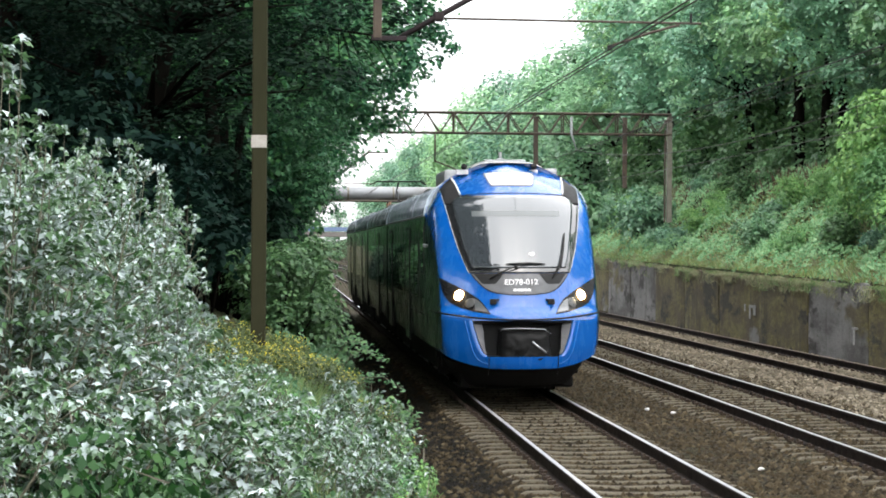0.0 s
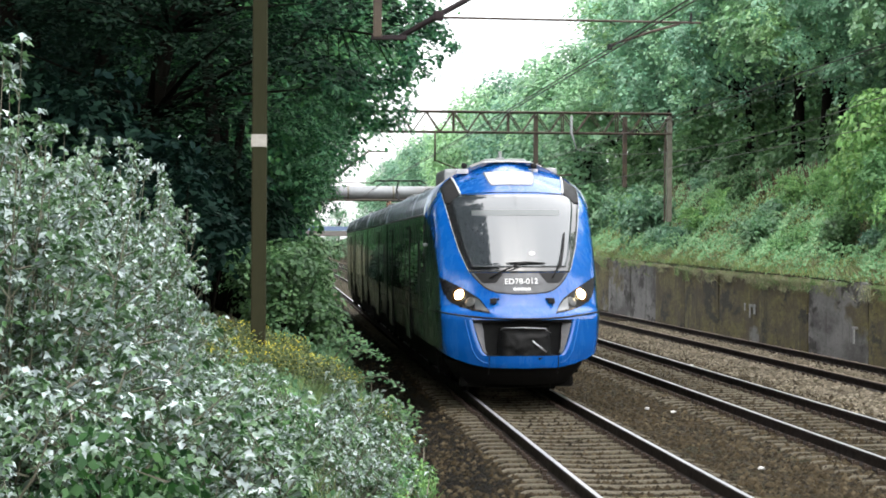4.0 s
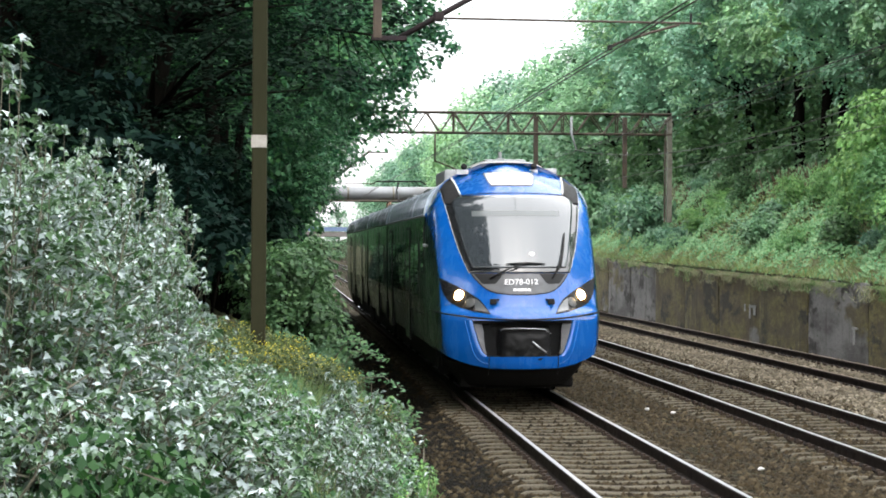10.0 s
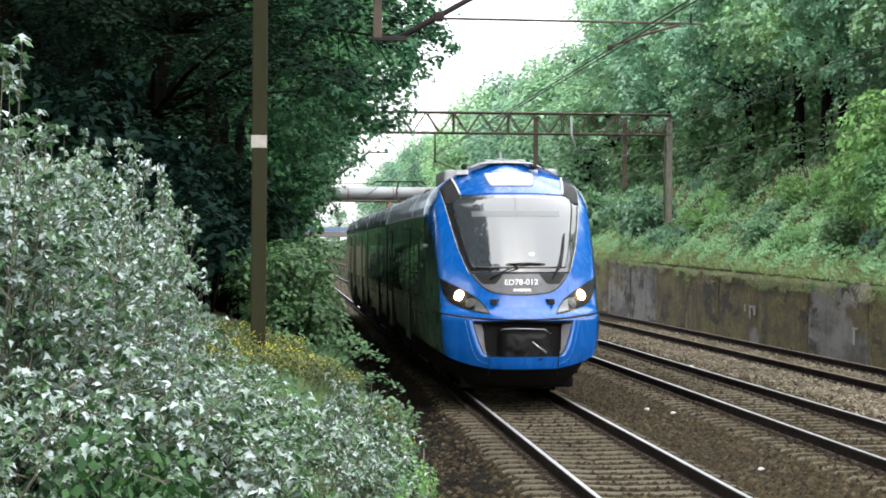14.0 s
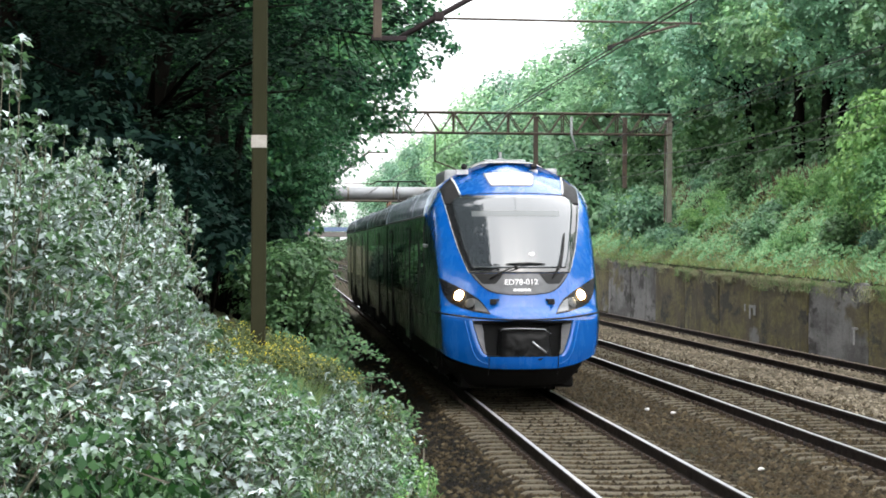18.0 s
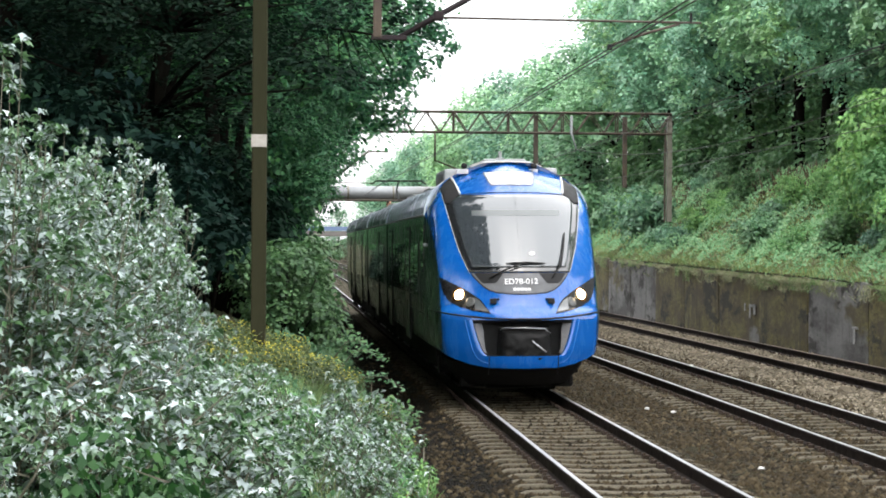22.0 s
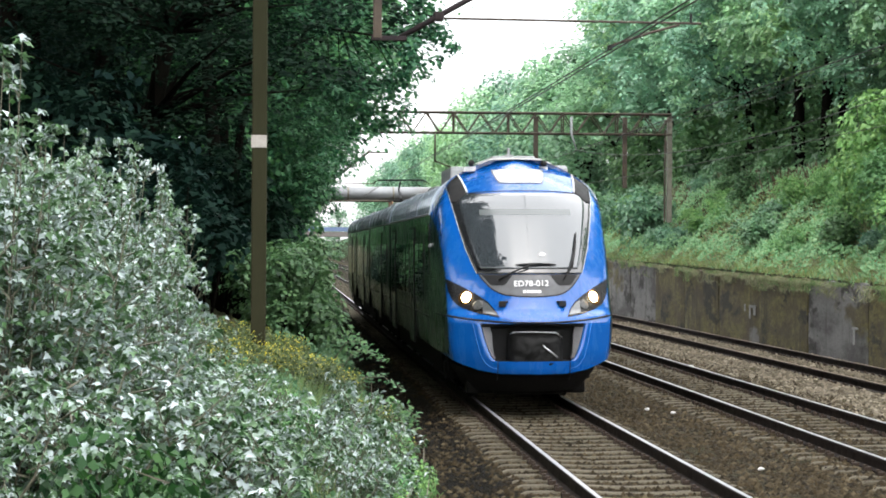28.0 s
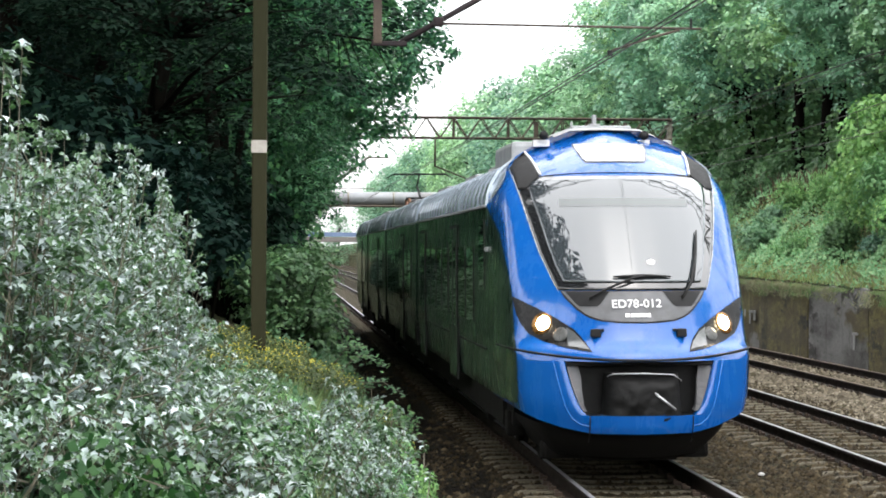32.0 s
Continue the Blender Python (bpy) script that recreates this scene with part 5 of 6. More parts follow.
# ------------------------------------------------------------------ trees and shrubs
def tree(name, label, height, crown_low, radius, leaf, count, material, seed, lumps=26, trunk=0.22, lean=(0, 0), bare=0.0):
    """A tapered trunk with limbs, and a crown of many small leaves on lumps with gaps between them."""
    rng = np.random.default_rng(seed)
    t = thing(name, label, "tree", group="trees of the cutting")
    top = Vector((lean[0], lean[1], height * 0.9))
    path = [Vector((0, 0, -0.6))] + [Vector((lean[0] * f ** 1.5 + rng.normal(0, 0.12), lean[1] * f ** 1.5 + rng.normal(0, 0.12), height * 0.9 * f)) for f in (0.15, 0.35, 0.55, 0.75, 1.0)]
    verts, faces = tube_data(path, [trunk * k for k in (1.35, 1.0, 0.85, 0.65, 0.42, 0.12)], 9)
    mid = (crown_low + height) / 2
    cs, rs = [], []
    for i in range(lumps):
        d = rng.normal(0, 1, 3)
        d /= np.linalg.norm(d)
        f = rng.uniform(0.35, 0.92)
        taper = 1.0 - 0.25 * max(0.0, d[2])
        c = np.array([d[0] * radius * f * taper, d[1] * radius * f * taper, mid + d[2] * (height - crown_low) * 0.5 * f])
        c[:2] += np.array(lean) * (c[2] / height) ** 1.5
        cs.append(c)
        rs.append(radius * (rng.uniform(0.24, 0.42) if lumps < 55 else rng.uniform(0.14, 0.3)))
        if i % 3 == 0:
            k = min(0.85, max(0.25, (c[2] - radius * 0.35) / (height * 0.9)))
            j = min(int(k * 5) + 1, 4)
            tube_data([path[j], path[j].lerp(Vector(c), 0.5) + Vector((0, 0, 0.2)), Vector(c)], [trunk * 0.4, trunk * 0.24, trunk * 0.06], 5, verts, faces)
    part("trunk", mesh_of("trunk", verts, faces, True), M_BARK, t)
    if leaf < 0.25:
        pts, nor = sprays(rng, cs, rs, count)
    else:
        pts, nor = lobes(rng, cs, rs, count, 0.72, 0.8, 0.62)
    part("crown", leaves("crown", pts, nor, np.full(len(pts), leaf), rng, spread=0.2, droop=0.6), material, t)
    return t


def shrub(name, label, radius, height, leaf, count, material, seed, lumps=12, category="shrub"):
    rng = np.random.default_rng(seed)
    t = thing(name, label, category, group="shrubs of the banks")
    cs, rs = [], []
    verts, faces = [], []
    for i in range(lumps):
        a, f = rng.uniform(0, 6.283), math.sqrt(rng.uniform(0, 1)) * 0.75
        z = height * rng.uniform(0.15, 0.8) * (1 - 0.5 * f)
        c = (radius * f * math.cos(a), radius * f * math.sin(a), z)
        cs.append(c)
        rs.append(min(radius, height) * rng.uniform(0.22, 0.4))
        tube_data([(c[0] * 0.2, c[1] * 0.2, -0.3), (c[0] * 0.6, c[1] * 0.6, z * 0.5), c], [0.03, 0.022, 0.008], 5, verts, faces)
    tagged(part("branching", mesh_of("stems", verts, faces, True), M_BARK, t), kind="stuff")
    pts, nor = sprays(rng, cs, rs, count, 9, 1.0, leaf * 2.2) if leaf > 0.08 else lobes(rng, cs, rs, count, 0.6)
    part("foliage", leaves("foliage", pts, nor, np.full(len(pts), leaf), rng, droop=0.3), material, t)
    return t


def place(ob, x, y, turn=0.0, size=1.0, dz=0.0, tall=1.0):
    m = Matrix.LocRotScale((x, y, ground_z(x, y) + dz), Euler((0, 0, turn)), (size, size, size * tall))
    return copy_thing(ob, m)


def settle(ob, x, y, dz=0.0):
    ob.location = (x, y, ground_z(x, y) + dz)
    return ob


def build_trees():
    rng = random.Random(11)
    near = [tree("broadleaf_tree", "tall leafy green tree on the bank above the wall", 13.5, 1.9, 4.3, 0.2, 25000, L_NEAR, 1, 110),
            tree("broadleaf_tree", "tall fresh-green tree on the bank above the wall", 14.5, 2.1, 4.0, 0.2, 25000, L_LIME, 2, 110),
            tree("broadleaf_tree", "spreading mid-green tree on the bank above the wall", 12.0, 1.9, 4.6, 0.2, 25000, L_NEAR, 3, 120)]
    far = [tree("broadleaf_tree", "green tree farther along the wooded bank", 13.5, 0.5, 4.6, 0.4, 4600, L_OAK, 4, 54),
           tree("broadleaf_tree", "fresh-green tree farther along the wooded bank", 14.5, 0.5, 4.4, 0.4, 4600, L_LIME, 5, 54)]
    y = 60.0
    while y < 430:
        size, tall = rng.uniform(0.88, 1.15), rng.uniform(0.95, 1.15)
        if 105 < y < 128:
            size, tall = rng.uniform(1.0, 1.1), rng.uniform(1.05, 1.16)
        elif 128 <= y < 190:
            size, tall = rng.uniform(0.88, 0.98), rng.uniform(0.84, 0.95)
        elif y >= 190:
            size, tall = rng.uniform(0.93, 1.03), rng.uniform(0.92, 1.03)
        if y < 135:
            place(near[rng.choice((0, 1, 2))], (16.9 if y < 100 else 16.2) + rng.uniform(-0.9, 1.2), y, rng.uniform(0, 6.28), size, -0.2, tall)
        else:
            place(far[rng.choice((0, 1))], 15.4 + rng.uniform(-0.9, 1.2), y, rng.uniform(0, 6.28), size, -0.2, tall)
        if y < 135:
            place(far[rng.choice((0, 0, 1))], 21.0 + rng.uniform(-1.5, 1.5), y + 3, rng.uniform(0, 6.28), size * 1.05, -0.2, tall)
        y += 5.6 if y < 135 else 8.5 if y < 220 else 13
    for i, (x, y, size) in enumerate(((15.3, 67.5, 0.62), (15.1, 76, 0.7), (15.6, 84.5, 0.78), (15.2, 93, 0.72))):
        place(near[(1, 0, 1, 2)[i]], x, y, 1.3 + 1.9 * i, size, 0.6, 1.15)
    for i, ob in enumerate(near + far):
        settle(ob, (17.5, 17.0, 16.5, 23.0, 24.0)[i], (53, 47, 41, 60, 70)[i])
    under = shrub("understorey_shrub", "shaded green undergrowth between the trunks", 3.2, 4.6, 0.26, 3200, L_IVY, 47, 26)
    for i in range(16):
        place(under, rng.uniform(16.8, 17.8), 58 + i * 5.0, rng.uniform(0, 6.28), rng.uniform(0.85, 1.15), -0.3)
    for i in range(9):
        place(under, rng.uniform(15.6, 17.0), 140 + i * 9, rng.uniform(0, 6.28), 1.0, -0.3)
    settle(under, 19, 55)
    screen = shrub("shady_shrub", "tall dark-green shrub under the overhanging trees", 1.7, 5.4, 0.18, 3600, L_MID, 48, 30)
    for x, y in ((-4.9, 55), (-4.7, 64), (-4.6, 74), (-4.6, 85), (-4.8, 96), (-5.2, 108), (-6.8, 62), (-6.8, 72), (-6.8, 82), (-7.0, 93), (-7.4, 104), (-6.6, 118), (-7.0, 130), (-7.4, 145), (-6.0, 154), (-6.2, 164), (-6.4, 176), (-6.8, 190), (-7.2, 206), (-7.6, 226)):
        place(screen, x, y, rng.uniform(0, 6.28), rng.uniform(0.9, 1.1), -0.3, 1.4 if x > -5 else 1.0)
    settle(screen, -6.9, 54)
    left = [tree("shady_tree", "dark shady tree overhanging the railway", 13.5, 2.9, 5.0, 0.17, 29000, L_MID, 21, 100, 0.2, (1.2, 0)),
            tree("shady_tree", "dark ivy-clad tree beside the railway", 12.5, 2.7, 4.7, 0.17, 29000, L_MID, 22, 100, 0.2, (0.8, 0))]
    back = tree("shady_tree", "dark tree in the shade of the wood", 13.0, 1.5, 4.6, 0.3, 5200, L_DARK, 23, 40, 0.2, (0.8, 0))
    gloom = tree("shady_tree", "nearly black tree in the deep shade of the wood", 13.0, 1.6, 4.4, 0.14, 20000, L_GLOOM, 25, 100, 0.2, (1.2, 0))
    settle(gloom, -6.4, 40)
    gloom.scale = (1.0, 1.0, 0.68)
    spots = [(-5.4, 51), (-4.55, 60), (-4.45, 71), (-4.7, 83), (-5.2, 97)]
    for i, (x, y) in enumerate(spots):
        place(left[i % 2], x, y, rng.uniform(-0.5, 0.5), rng.uniform(0.92, 1.1), -0.2)
    spots = [(-9.0, 46), (-9.5, 66), (-9.0, 92), (-5.8, 114), (-6.2, 136), (-6.6, 165), (-7.4, 200), (-8.4, 250), (-11, 300), (-14, 55), (-8.4, 60), (-9.6, 84), (-11, 74), (-13, 88), (-15, 104), (-16, 80), (-18, 120), (-12, 100), (-17, -34), (-12, -46)]
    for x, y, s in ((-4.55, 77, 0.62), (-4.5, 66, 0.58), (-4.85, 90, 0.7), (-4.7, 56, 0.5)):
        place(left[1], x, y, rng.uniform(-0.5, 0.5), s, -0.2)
    for x, y in spots:
        place(back, x, y, rng.uniform(-0.5, 0.5), rng.uniform(0.92, 1.12), -0.2)
    settle(left[0], -15, 66)
    settle(left[1], -15.0, 78)
    settle(back, -16, 50)
    # Added trees with crowns out of view, which keep the left wood dark
    roof = tree("canopy_tree", "tall tree added to shade the wood, dense crown above the view", 16.0, 8.2, 5.2, 0.5, 2700, L_DARK, 24, 60, 0.14)
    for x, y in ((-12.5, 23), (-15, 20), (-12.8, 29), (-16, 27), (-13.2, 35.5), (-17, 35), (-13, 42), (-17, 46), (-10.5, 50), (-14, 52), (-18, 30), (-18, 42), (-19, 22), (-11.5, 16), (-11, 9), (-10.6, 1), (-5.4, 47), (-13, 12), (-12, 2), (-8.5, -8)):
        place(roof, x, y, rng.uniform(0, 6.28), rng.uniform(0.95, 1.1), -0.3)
    # Added leaning crowns above the view; they shade the ground beside the train
    reach = tree("canopy_tree", "tall leaning tree added above the view to shade the tracks", 17.5, 10.5, 4.6, 0.5, 3600, L_DARK, 26, 60, 0.16, (4.2, 0))
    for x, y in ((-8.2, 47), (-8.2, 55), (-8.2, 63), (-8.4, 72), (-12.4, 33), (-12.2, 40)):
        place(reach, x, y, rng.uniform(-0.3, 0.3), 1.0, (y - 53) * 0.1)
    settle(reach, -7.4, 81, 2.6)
    settle(roof, -10, 56)
    for i in range(11):
        place(far[i % 2], -34 + 7.0 * i, 520 + rng.uniform(-20, 20), rng.uniform(0, 6), rng.uniform(0.9, 1.3), -1.0)
    for x, y in ((13.5, 300), (12.8, 345), (12.6, 390), (-9.5, 340), (-9, 380)):
        place(far[0], x, y, rng.uniform(0, 6), 1.0, -1.0)
    for x, y in ((23, 22), (22, 8), (24, -10), (22, -26)):
        place(far[1], x, y, rng.uniform(0, 6), 1.0)
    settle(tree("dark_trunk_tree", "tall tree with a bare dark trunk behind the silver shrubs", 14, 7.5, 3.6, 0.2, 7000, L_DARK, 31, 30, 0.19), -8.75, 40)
    # a thin leafy bough that reaches out under the near gantry
    g = np.random.default_rng(77)
    bough = thing("overhanging_bough", "thin leafy bough hanging out towards the overhead line", "branch", (-5.2, 44.0, 0))
    cs, rs, verts, faces = [], [], [], []
    tube_data([(0, 0, 1.0), (0.5, 0, 5.0), (1.8, 0.3, 6.8), (3.4, 0.5, 6.6)], [0.1, 0.08, 0.05, 0.015], 7, verts, faces)
    for i in range(26):
        f = g.uniform(0.0, 1.0)
        c = np.array([1.6 + 2.9 * f + g.normal(0, 0.15), 0.4 + g.normal(0, 0.5), 6.9 - 0.55 * f + g.normal(0, 0.42) - (0.6 if i % 4 == 0 else 0)])
        cs.append(c)
        rs.append(g.uniform(0.16, 0.34))
        root = np.array((1.8 + 1.6 * min(f, 0.9), 0.3 + 0.2 * f, 6.8 - 0.2 * f))
        tube_data([root, (root + c) / 2 + np.array([0, 0, 0.08]), c], [0.012, 0.008, 0.003], 4, verts, faces)
    tagged(part("bough_wood", mesh_of("bough_wood", verts, faces), M_BARK, bough), kind="stuff")
    pts, nor = lobes(g, cs, rs, 2600, 0.3)
    part("foliage", leaves("foliage", pts, nor, np.full(2600, 0.12), g, droop=0.5), L_MID, bough)


def build_shrubs():
    rng = random.Random(5)
    green = [shrub("bank_shrub", "dense mid-green shrub on the bank", 1.6, 1.9, 0.14, 3600, L_IVY, 41),
             shrub("bank_shrub", "dense fresh-green shrub on the bank", 1.5, 2.3, 0.1, 5200, L_FRESH, 42),
             shrub("bank_shrub", "low leafy green shrub on the bank", 1.7, 1.4, 0.14, 3600, L_OAK, 43)]
    for i in range(26):
        y = 52 + 62 * rng.uniform(0, 1)
        x = rng.uniform(11.3, 14.8)
        place(green[rng.choice((0, 1, 1, 2))], x, y, rng.uniform(0, 6.28), rng.uniform(0.45, 0.85), -0.25)
    for x, y, s in ((12.6, 57.0, 1.15), (12.95, 60.5, 1.35), (13.45, 59.6, 1.65), (12.6, 64.5, 0.8), (12.0, 55.2, 1.0), (13.9, 63.0, 0.85), (11.7, 88, 0.9), (12.2, 97, 1.4), (12.2, 115, 1.7), (12.6, 128, 1.5), (12.4, 143, 1.6)):
        place(green[1 if y < 70 else 2], x, y, rng.uniform(0, 6), s, -0.2, 1.25)
    for i in range(15):
        place(green[(0, 2, 0)[i % 3]], rng.uniform(15.2, 16.2), 60 + 5.5 * i, rng.uniform(0, 6.28), rng.uniform(0.7, 1.05), -0.3, rng.uniform(1.0, 1.5))
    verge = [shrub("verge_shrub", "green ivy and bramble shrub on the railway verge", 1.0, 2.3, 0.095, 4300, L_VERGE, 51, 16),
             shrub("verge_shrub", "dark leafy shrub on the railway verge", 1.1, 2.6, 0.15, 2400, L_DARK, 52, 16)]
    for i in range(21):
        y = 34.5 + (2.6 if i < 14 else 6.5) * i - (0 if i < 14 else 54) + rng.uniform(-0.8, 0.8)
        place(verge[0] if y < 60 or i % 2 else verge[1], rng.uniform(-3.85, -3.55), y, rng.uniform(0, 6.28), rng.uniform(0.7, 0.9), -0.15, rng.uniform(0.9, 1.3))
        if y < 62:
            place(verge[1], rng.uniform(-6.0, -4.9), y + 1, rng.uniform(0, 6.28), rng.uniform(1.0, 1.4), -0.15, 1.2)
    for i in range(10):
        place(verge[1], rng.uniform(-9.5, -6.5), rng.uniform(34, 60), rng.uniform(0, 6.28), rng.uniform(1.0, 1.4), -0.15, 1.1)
    settle(green[0], 12.4, 48)
    settle(green[1], 13.1, 45)
    settle(green[2], 12.0, 43)
    settle(verge[0], -3.9, 34.0)
    settle(verge[1], -5.4, 32.0)


def poplar(seed, height, shoots, radius, leaf, per):
    """A thicket of silver-leaved shoots, each with leaves along its length."""
    rng = np.random.default_rng(seed)
    t = thing("silver_poplar_shrub", "silvery white-leaved poplar thicket on the bank", "shrub", group="silver poplar thicket")
    verts, faces, pts, nor, axes = [], [], [], [], []
    for i in range(shoots):
        a, f = rng.uniform(0, 6.283), math.sqrt(rng.uniform(0, 1))
        b = np.array([radius * f * math.cos(a), radius * f * math.sin(a), -0.2])
        h = height * rng.uniform(0.45, 1.0) * (1 - 0.3 * f)
        tip = b + np.array([rng.normal(0, 0.16) + 0.15 * math.cos(a), rng.normal(0, 0.16) + 0.15 * math.sin(a), h])
        mid = (b + tip) / 2 + rng.normal(0, 0.05, 3)
        tube_data([b, mid, tip], [0.01, 0.006, 0.002], 4, verts, faces)
        twigs = [(b, mid, tip)]
        for k in range(6):
            s = rng.uniform(0.25, 0.95)
            o = (1 - s) * (1 - s) * b + 2 * s * (1 - s) * mid + s * s * tip
            e = o + np.array([rng.normal(0, 0.17), rng.normal(0, 0.17), rng.uniform(0.06, 0.3)]) * (1.2 - 0.6 * s)
            tube_data([o, e], [0.006, 0.002], 3, verts, faces)
            twigs.append((o, (o + e) / 2, e))
        for k in range(per // 5):
            o, m, e = twigs[0] if rng.uniform() < 0.22 else twigs[rng.integers(1, 7)]
            q = rng.uniform(0.1, 1.0) if k % 3 else 1.0
            p = (1 - q) ** 2 * o + 2 * q * (1 - q) * m + q * q * e
            lean, w0 = rng.normal(0, 0.22, 3) + np.array([0.03, -0.2, 1.0]), rng.uniform(0, 6.283)
            for c in range(6):
                w = w0 + c * 1.05 + rng.normal(0, 0.2)
                d = np.array([math.cos(w), math.sin(w), -0.12])
                pts.append(p + d * leaf * rng.uniform(0.45, 0.9) + np.array([0, 0, rng.normal(0, 0.012)]))
                axes.append(d)
                nor.append(lean + d * 0.3)
    tagged(part("branching", mesh_of("stems", verts, faces), M_STEM, t), kind="stuff")
    n = len(pts)
    part("foliage", leaves("foliage", np.array(pts), np.array(nor), np.full(n, leaf * 0.95), rng, wide=0.66, spread=0.3, droop=0.1, oval=True, axis=np.array(axes)), L_SILVER, t)
    return t


def build_foreground():
    rng = random.Random(9)
    tall = [poplar(61, 2.2, 44, 0.55, 0.047, 185), poplar(62, 2.0, 44, 0.6, 0.045, 190)]
    low = [poplar(63, 1.1, 42, 0.5, 0.047, 110), poplar(64, 0.95, 42, 0.5, 0.045, 115)]
    spots = [(-5.2, 9.8, 0.88), (-4.75, 10.6, 0.6), (-5.4, 11.6, 0.85), (-4.95, 13.0, 0.78), (-5.6, 13.6, 0.85), (-5.15, 15.2, 0.88), (-5.1, 16.4, 0.82), (-5.6, 16.6, 0.85), (-5.35, 18.2, 0.85), (-5.05, 18.4, 0.6), (-5.3, 20.0, 0.62)]
    for i, (x, y, s) in enumerate(spots):
        place(tall[i % 2], x, y, rng.uniform(0, 6.28), s, 0, 1.34 if i > 2 else 1.08)
    sprig = poplar(68, 3.0, 9, 0.14, 0.042, 260)
    settle(sprig, -5.04, 9.0)
    place(sprig, -5.07, 9.1, 2.4, 0.97)
    place(sprig, -5.0, 9.2, 4.1, 0.84)
    spots = [(-5.15, 9.2, 1.05), (-4.98, 9.9, 1.05), (-5.25, 10.6, 1.2), (-4.45, 9.4, 0.8), (-4.9, 8.6, 0.8), (-4.4, 10.6, 0.8), (-4.75, 11.5, 0.9), (-4.45, 12.4, 0.85), (-4.75, 13.4, 0.9), (-4.4, 14.2, 0.8), (-4.65, 15.4, 0.85), (-4.5, 16.2, 0.7), (-4.65, 17.4, 0.75), (-4.6, 18.6, 0.6),
             (-4.7, 19.4, 0.7)]
    for i, (x, y, s) in enumerate(spots):
        place(low[i % 2], x, y, rng.uniform(0, 6.28), s, -0.03)
    bunch = poplar(69, 0.72, 34, 0.28, 0.046, 85)
    for x, y, s in ((-3.72, 18.6, 1.0), (-3.58, 17.8, 1.05), (-3.5, 17.0, 1.0), (-3.66, 16.4, 0.95), (-3.52, 15.8, 0.9), (-3.6, 14.9, 0.85), (-3.46, 18.6, 1.0), (-3.4, 17.6, 0.85)):
        place(bunch, x, y, rng.uniform(0, 6.28), s, -0.03, 1.28)
    settle(bunch, -3.45, 19.8)
    settle(tall[0], -5.3, 7.6)
    tall[0].scale = (0.7, 0.7, 0.7)
    settle(tall[1], -6.0, 10.4)
    settle(low[0], -4.6, 9.9)
    settle(low[1], -4.65, 12.0)
    nettle = shrub("nettle_clump", "fresh green nettles among the silver shrubs", 0.42, 0.6, 0.052, 950, L_NETTLE, 66, 16, "weeds")
    for x, y, k in ((-4.48, 8.0, 1.5), (-4.36, 7.8, 1.2), (-4.28, 8.7, 1.5), (-4.05, 11.0, 1.6), (-4.44, 8.6, 1.7), (-4.15, 10.4, 1.7), (-4.1, 16.4, 1.0), (-4.6, 13.2, 1.0), (-4.0, 14.0, 1.0), (-4.3, 9.6, 1.4)):
        place(nettle, x, y, rng.uniform(0, 6.28), rng.uniform(0.75, 0.95), -0.05, k)
    settle(nettle, -4.7, 9.2)
    bright = shrub("weed_clump", "bright yellow-green weeds at the edge of the gravel", 0.4, 0.32, 0.045, 1500, L_FRESH, 67, 14, "weeds")
    for x, y in ((-3.0, 15.4), (-2.95, 17.2), (-3.1, 19.5), (-2.9, 21.0), (-2.85, 23.0), (-3.85, 17.6), (-3.95, 20.0), (-3.12, 17.4), (-3.0, 18.4), (-3.2, 16.8), (-2.9, 19.2), (-3.25, 15.2), (-3.3, 16.2), (-3.15, 14.6)):
        place(bright, x, y, rng.uniform(0, 6.28), rng.uniform(0.8, 1.1), -0.03, 1.5)
    settle(bright, -3.15, 14.2)
    # small yellow-flowered weeds between the shrubs and the verge
    g = np.random.default_rng(70)
    for i, (x0, y0, r, n) in enumerate(((-4.4, 25.0, 0.75, 5200), (-3.9, 26.6, 0.75, 5200), (-3.45, 28.5, 0.6, 3600), (-4.7, 28.5, 0.7, 3600), (-3.1, 26.0, 0.5, 3000), (-3.1, 18.5, 0.3, 1500), (-2.85, 24.0, 0.4, 2400), (-4.1, 30.5, 0.6, 2600), (-3.2, 17.9, 0.36, 2600), (-3.15, 16.9, 0.3, 1800), (-3.25, 19.4, 0.35, 2200))):
        t = thing("yellow_weeds", "patch of small yellow-flowered weeds", "weeds", (x0, y0, ground_z(x0, y0)), group="yellow weeds")
        a, f = g.uniform(0, 6.283, n), np.sqrt(g.uniform(0, 1, n)) * r
        p = np.stack([f * np.cos(a), f * np.sin(a) * 1.8, g.uniform(0, 1, n) ** 0.7 * 0.36 * (1 - 0.4 * f / r)], 1)
        part("foliage", leaves("foliage", p, np.tile([0, -0.3, 1.0], (n, 1)), np.full(n, 0.04), g, spread=0.6), L_HERB, t)
        k = n // 6
        q = p[:k] + np.array([0, 0, 0.05])
        part("blooms", leaves("blooms", q, np.tile([0, -0.6, 0.8], (k, 1)), np.full(k, 0.017), g, wide=0.9, spread=0.4), L_YELLOW, t)
    # grass on the verge and along the top of the wall
    def blades(name, label, xs, ys, hs, mat_, width=0.012, bend=0.28):
        n = len(xs)
        b = np.stack([xs, ys, [ground_z(x, y) for x, y in zip(xs, ys)]], 1)
        w = g.uniform(0, 6.283, n)
        s = np.stack([np.cos(w), np.sin(w), np.zeros(n)], 1) * width
        tip = b + np.stack([g.normal(0, bend, n) * hs, g.normal(0, bend, n) * hs, hs], 1)
        mid = (b * 0.45 + tip * 0.55) + np.array([0, 0, 0.1]) * hs[:, None]
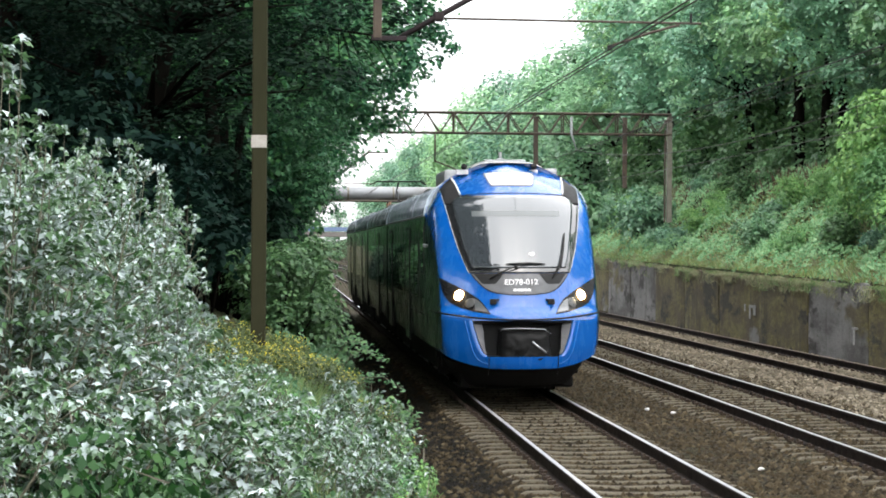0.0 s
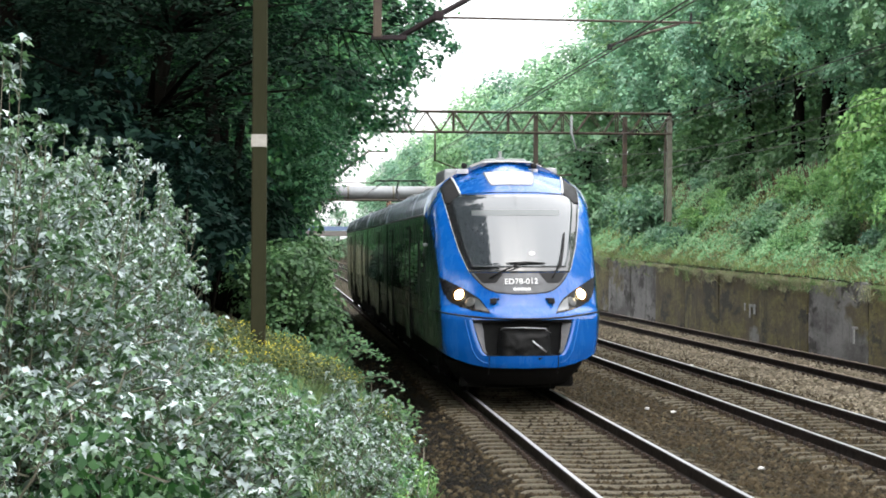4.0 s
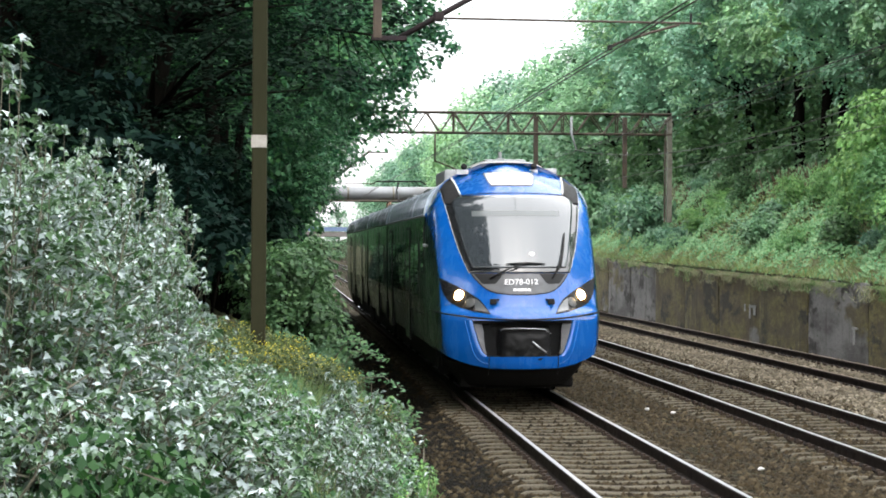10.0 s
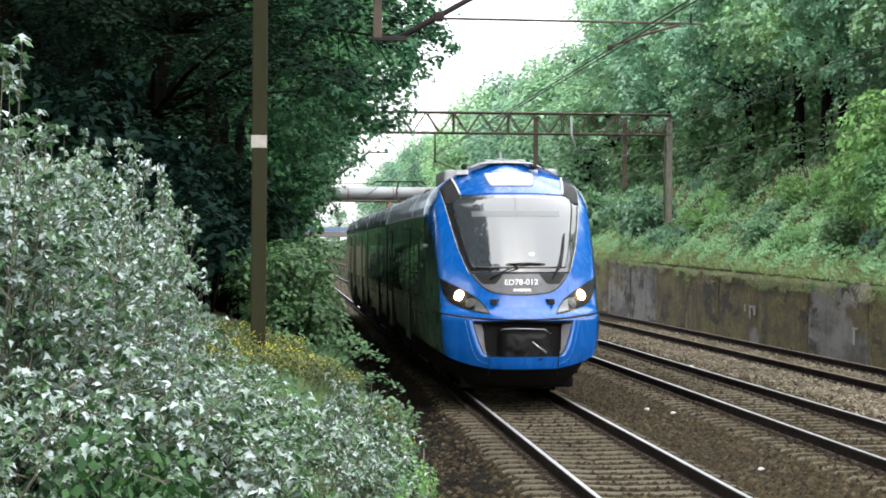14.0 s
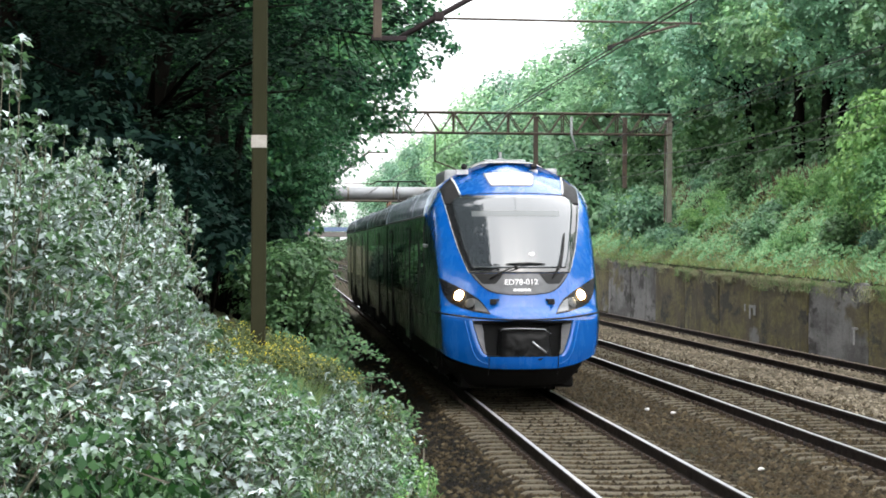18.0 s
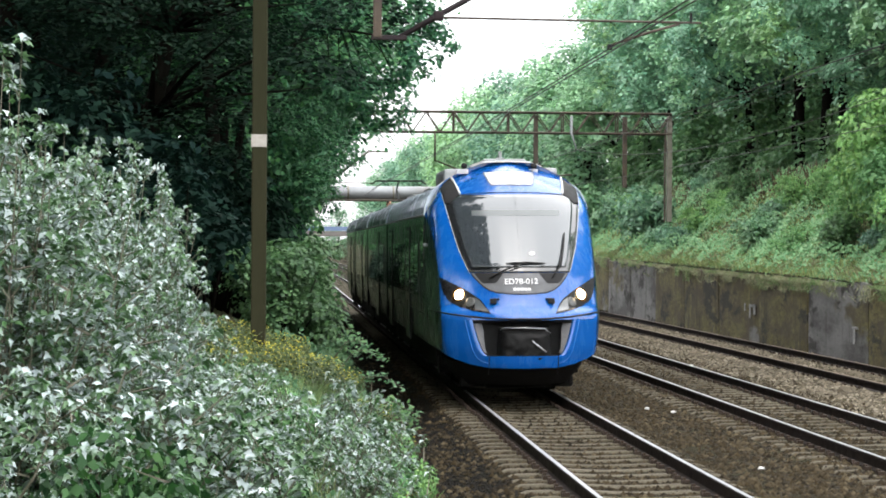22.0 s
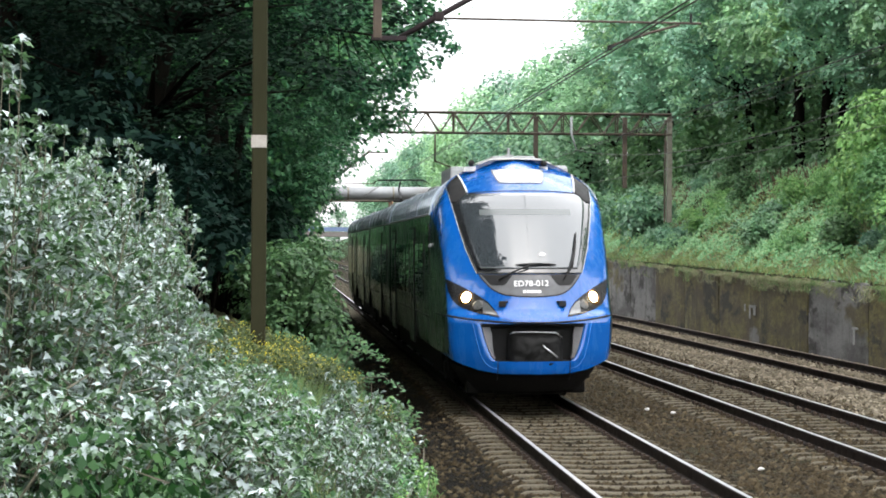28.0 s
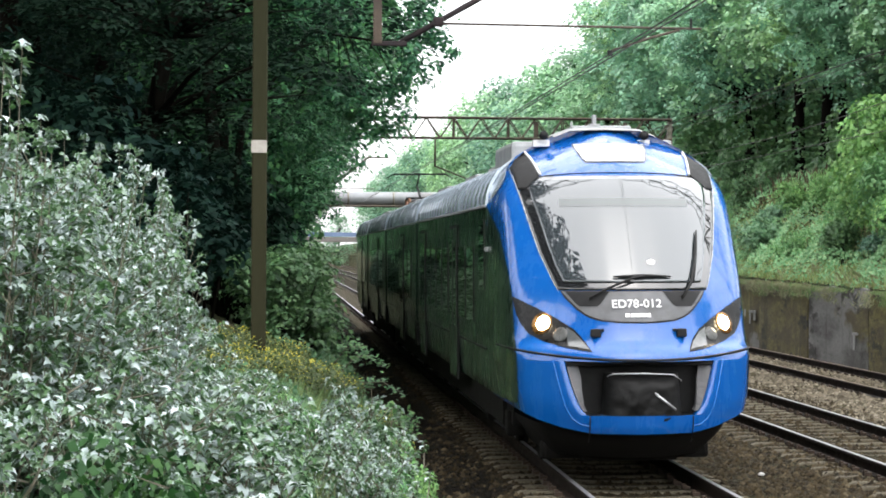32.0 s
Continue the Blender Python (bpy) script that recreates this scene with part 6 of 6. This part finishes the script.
        v = np.stack([b - s, b + s, mid + s * 0.7, tip, mid - s * 0.7], 1)
        tagged(part(name, quads_mesh(name, v, [(0, 1, 2, 3, 4)]), mat_), label, "grass", kind="stuff")
    n = 9000
    y = 13 + 20 * g.uniform(0, 1, n)
    x = -2.4 - 2.0 * g.uniform(0, 1, n)
    blades("verge_grass", "green grass and weeds along the verge", x, y, g.uniform(0.08, 0.34, n), L_GRASS, 0.005)
    n = 30000
    y = 46 + 74 * g.uniform(0, 1, n)
    x = 10.3 + 4.5 * g.uniform(0, 1, n) ** 1.4
    blades("bank_grass", "rough green and straw-coloured grass on the bank", x, y, g.uniform(0.08, 0.3, n), L_BANK, 0.01, 0.5)

    def cover(name, label, n, x, y, lift, leaf, mat_, tilt):
        """Brambles and low growth that blanket a bank in swells."""
        z = np.array([ground_z(a, b) + lift(a, b) for a, b in zip(x, y)]) + g.normal(0, 0.06, n)
        p = np.stack([x, y, z], 1)
        tagged(part(name, leaves(name, p, np.tile(tilt, (n, 1)), np.full(n, leaf), g, spread=0.55, droop=0.4), mat_), label, "undergrowth", kind="stuff")
    n = 76000
    swell = lambda a, b: max(0.0, 0.25 + 0.9 * noise.noise((a * 0.7, b * 0.45, 9.0)) + 0.35 * noise.noise((a * 2.0, b * 1.6, 3.0))) * min(1.0, (a - 10.2) / 0.4)
    cover("bramble_cover", "fresh-green brambles and nettles blanketing the bank", n, 10.3 + 4.7 * g.uniform(0, 1, n), 48 + 110 * g.uniform(0, 1, n) ** 1.8, swell, 0.095, L_BRAMBLE, [-0.55, -0.45, 0.7])
    n = 36000
    low = lambda a, b: max(0.0, 0.06 + (0.3 if b < 32 else 0.7) * noise.noise((a * 1.1, b * 0.6, 2.0)) + 0.14 * noise.noise((a * 3.0, b * 2.0, 5.0))) * min(1.0, (-2.3 - a) / 0.7)
    cover("verge_cover", "green nettles and low growth along the verge", n, -2.35 - 2.2 * g.uniform(0, 1, n), 13 + 55 * g.uniform(0, 1, n) ** 1.3, low, 0.06, L_IVY, [0.45, -0.5, 0.7])
    n = 15000
    tuft, reach, wide = 47 + 62 * g.uniform(0, 1, 90), 0.45 * g.uniform(0.05, 1.0, 90) ** 2, g.uniform(0.15, 0.8, 90)
    pick = g.integers(0, 90, n)
    y = tuft[pick] + g.normal(0, 1, n) * wide[pick]
    drop = g.uniform(0, 1, n) ** 1.5 * reach[pick]
    p = np.stack([10.16 - 0.05 * g.uniform(0, 1, n), y, 1.66 + np.interp(y, [50, 75, 105], [-0.08, 0.1, 0.5]) - np.clip(drop, 0, 1) * 0.95], 1)
    dry = (pick % 3 > 0)
    for mask, mat_, label in ((dry, L_STRAW, "dry straw stalks trailing over the wall"), (~dry, L_GRASS, "green growth trailing over the wall")):
        k = int(mask.sum())
        tagged(part("trailing_grass", leaves("trailing_grass", p[mask], np.tile([-1.0, -0.3, 0.3], (k, 1)), np.full(k, 0.15), g, wide=0.13, spread=0.4, droop=2.0), mat_), label, "grass", kind="stuff")
    for i, (x, y, z, l) in enumerate(((-3.0, 31.5, 0.95, 0.5), (-3.0, 29.5, 0.7, 0.7), (-2.95, 27.5, 0.5, 0.7), (-2.9, 26.0, 0.45, 0.55), (-3.05, 33.5, 1.0, 0.45), (-2.95, 28.6, 0.35, 0.8))):
        t = thing("bramble_spray", "arching green bramble spray reaching over the gravel", "bramble", (x, y, z), group="bramble sprays")
        path = [Vector((-0.2, 0, -0.35)), Vector((0.1, 0, 0.05)), Vector((l * 0.6, -0.1, 0.08)), Vector((l, -0.2, -0.08))]
        part("cane", tube("cane", path, [0.012, 0.009, 0.006, 0.003], 5), M_STEM, t)
        f = g.uniform(0, 1, 130)
        c = np.stack([np.interp(f, [0, 0.4, 0.75, 1], [q[k] for q in path]) for k in range(3)], 1) + g.normal(0, 0.045, (130, 3))
        part("foliage", leaves("foliage", c, np.tile([0, -0.4, 1.0], (130, 1)), np.full(130, 0.075), g), L_IVY, t)
    n = 8000
    tuft, wide = np.stack([10.32 + 2.7 * g.uniform(0, 1, 70) ** 1.6, 48 + 55 * g.uniform(0, 1, 70)]), g.uniform(0.1, 0.5, 70)
    pick = g.integers(0, 70, n)
    x = np.maximum(10.3, tuft[0][pick] + g.normal(0, 0.6, n) * wide[pick])
    y = tuft[1][pick] + g.normal(0, 1.8, n) * wide[pick]
    blades("straw_grass", "tufts of pale straw-coloured grass above the wall", x, y, g.uniform(0.1, 0.32, n), L_STRAW, 0.011, 0.6)
    n = 800
    y = 62 + 45 * g.uniform(0, 1, n)
    x = 13.8 + 1.3 * g.uniform(0, 1, n)
    blades("dry_weeds", "dry reddish-brown weeds at the foot of the trees", x, y, g.uniform(0.2, 0.75, n), L_DRY, 0.05)
    for x, y in ((5.3, 50.5), (2.15, 37.2), (2.45, 36.4), (1.9, 27.0), (9.3, 60.6), (3.6, 44.0)):
        p = bmesh.new()
        bmesh.ops.create_icosphere(p, subdivisions=2, radius=0.03)
        for v in p.verts:
            v.co = Vector((v.co.x * 1.5, v.co.y, v.co.z * 0.7)) * random.uniform(0.75, 1.25)
        tagged(part("litter", p, M_LITTER, at=(x, y, ground_z(x, y) + 0.03)), "crumpled scrap of white litter on the gravel", "litter", "litter")


build_trees()
build_shrubs()
build_foreground()
build_tracks()
build_ballast()
motions()
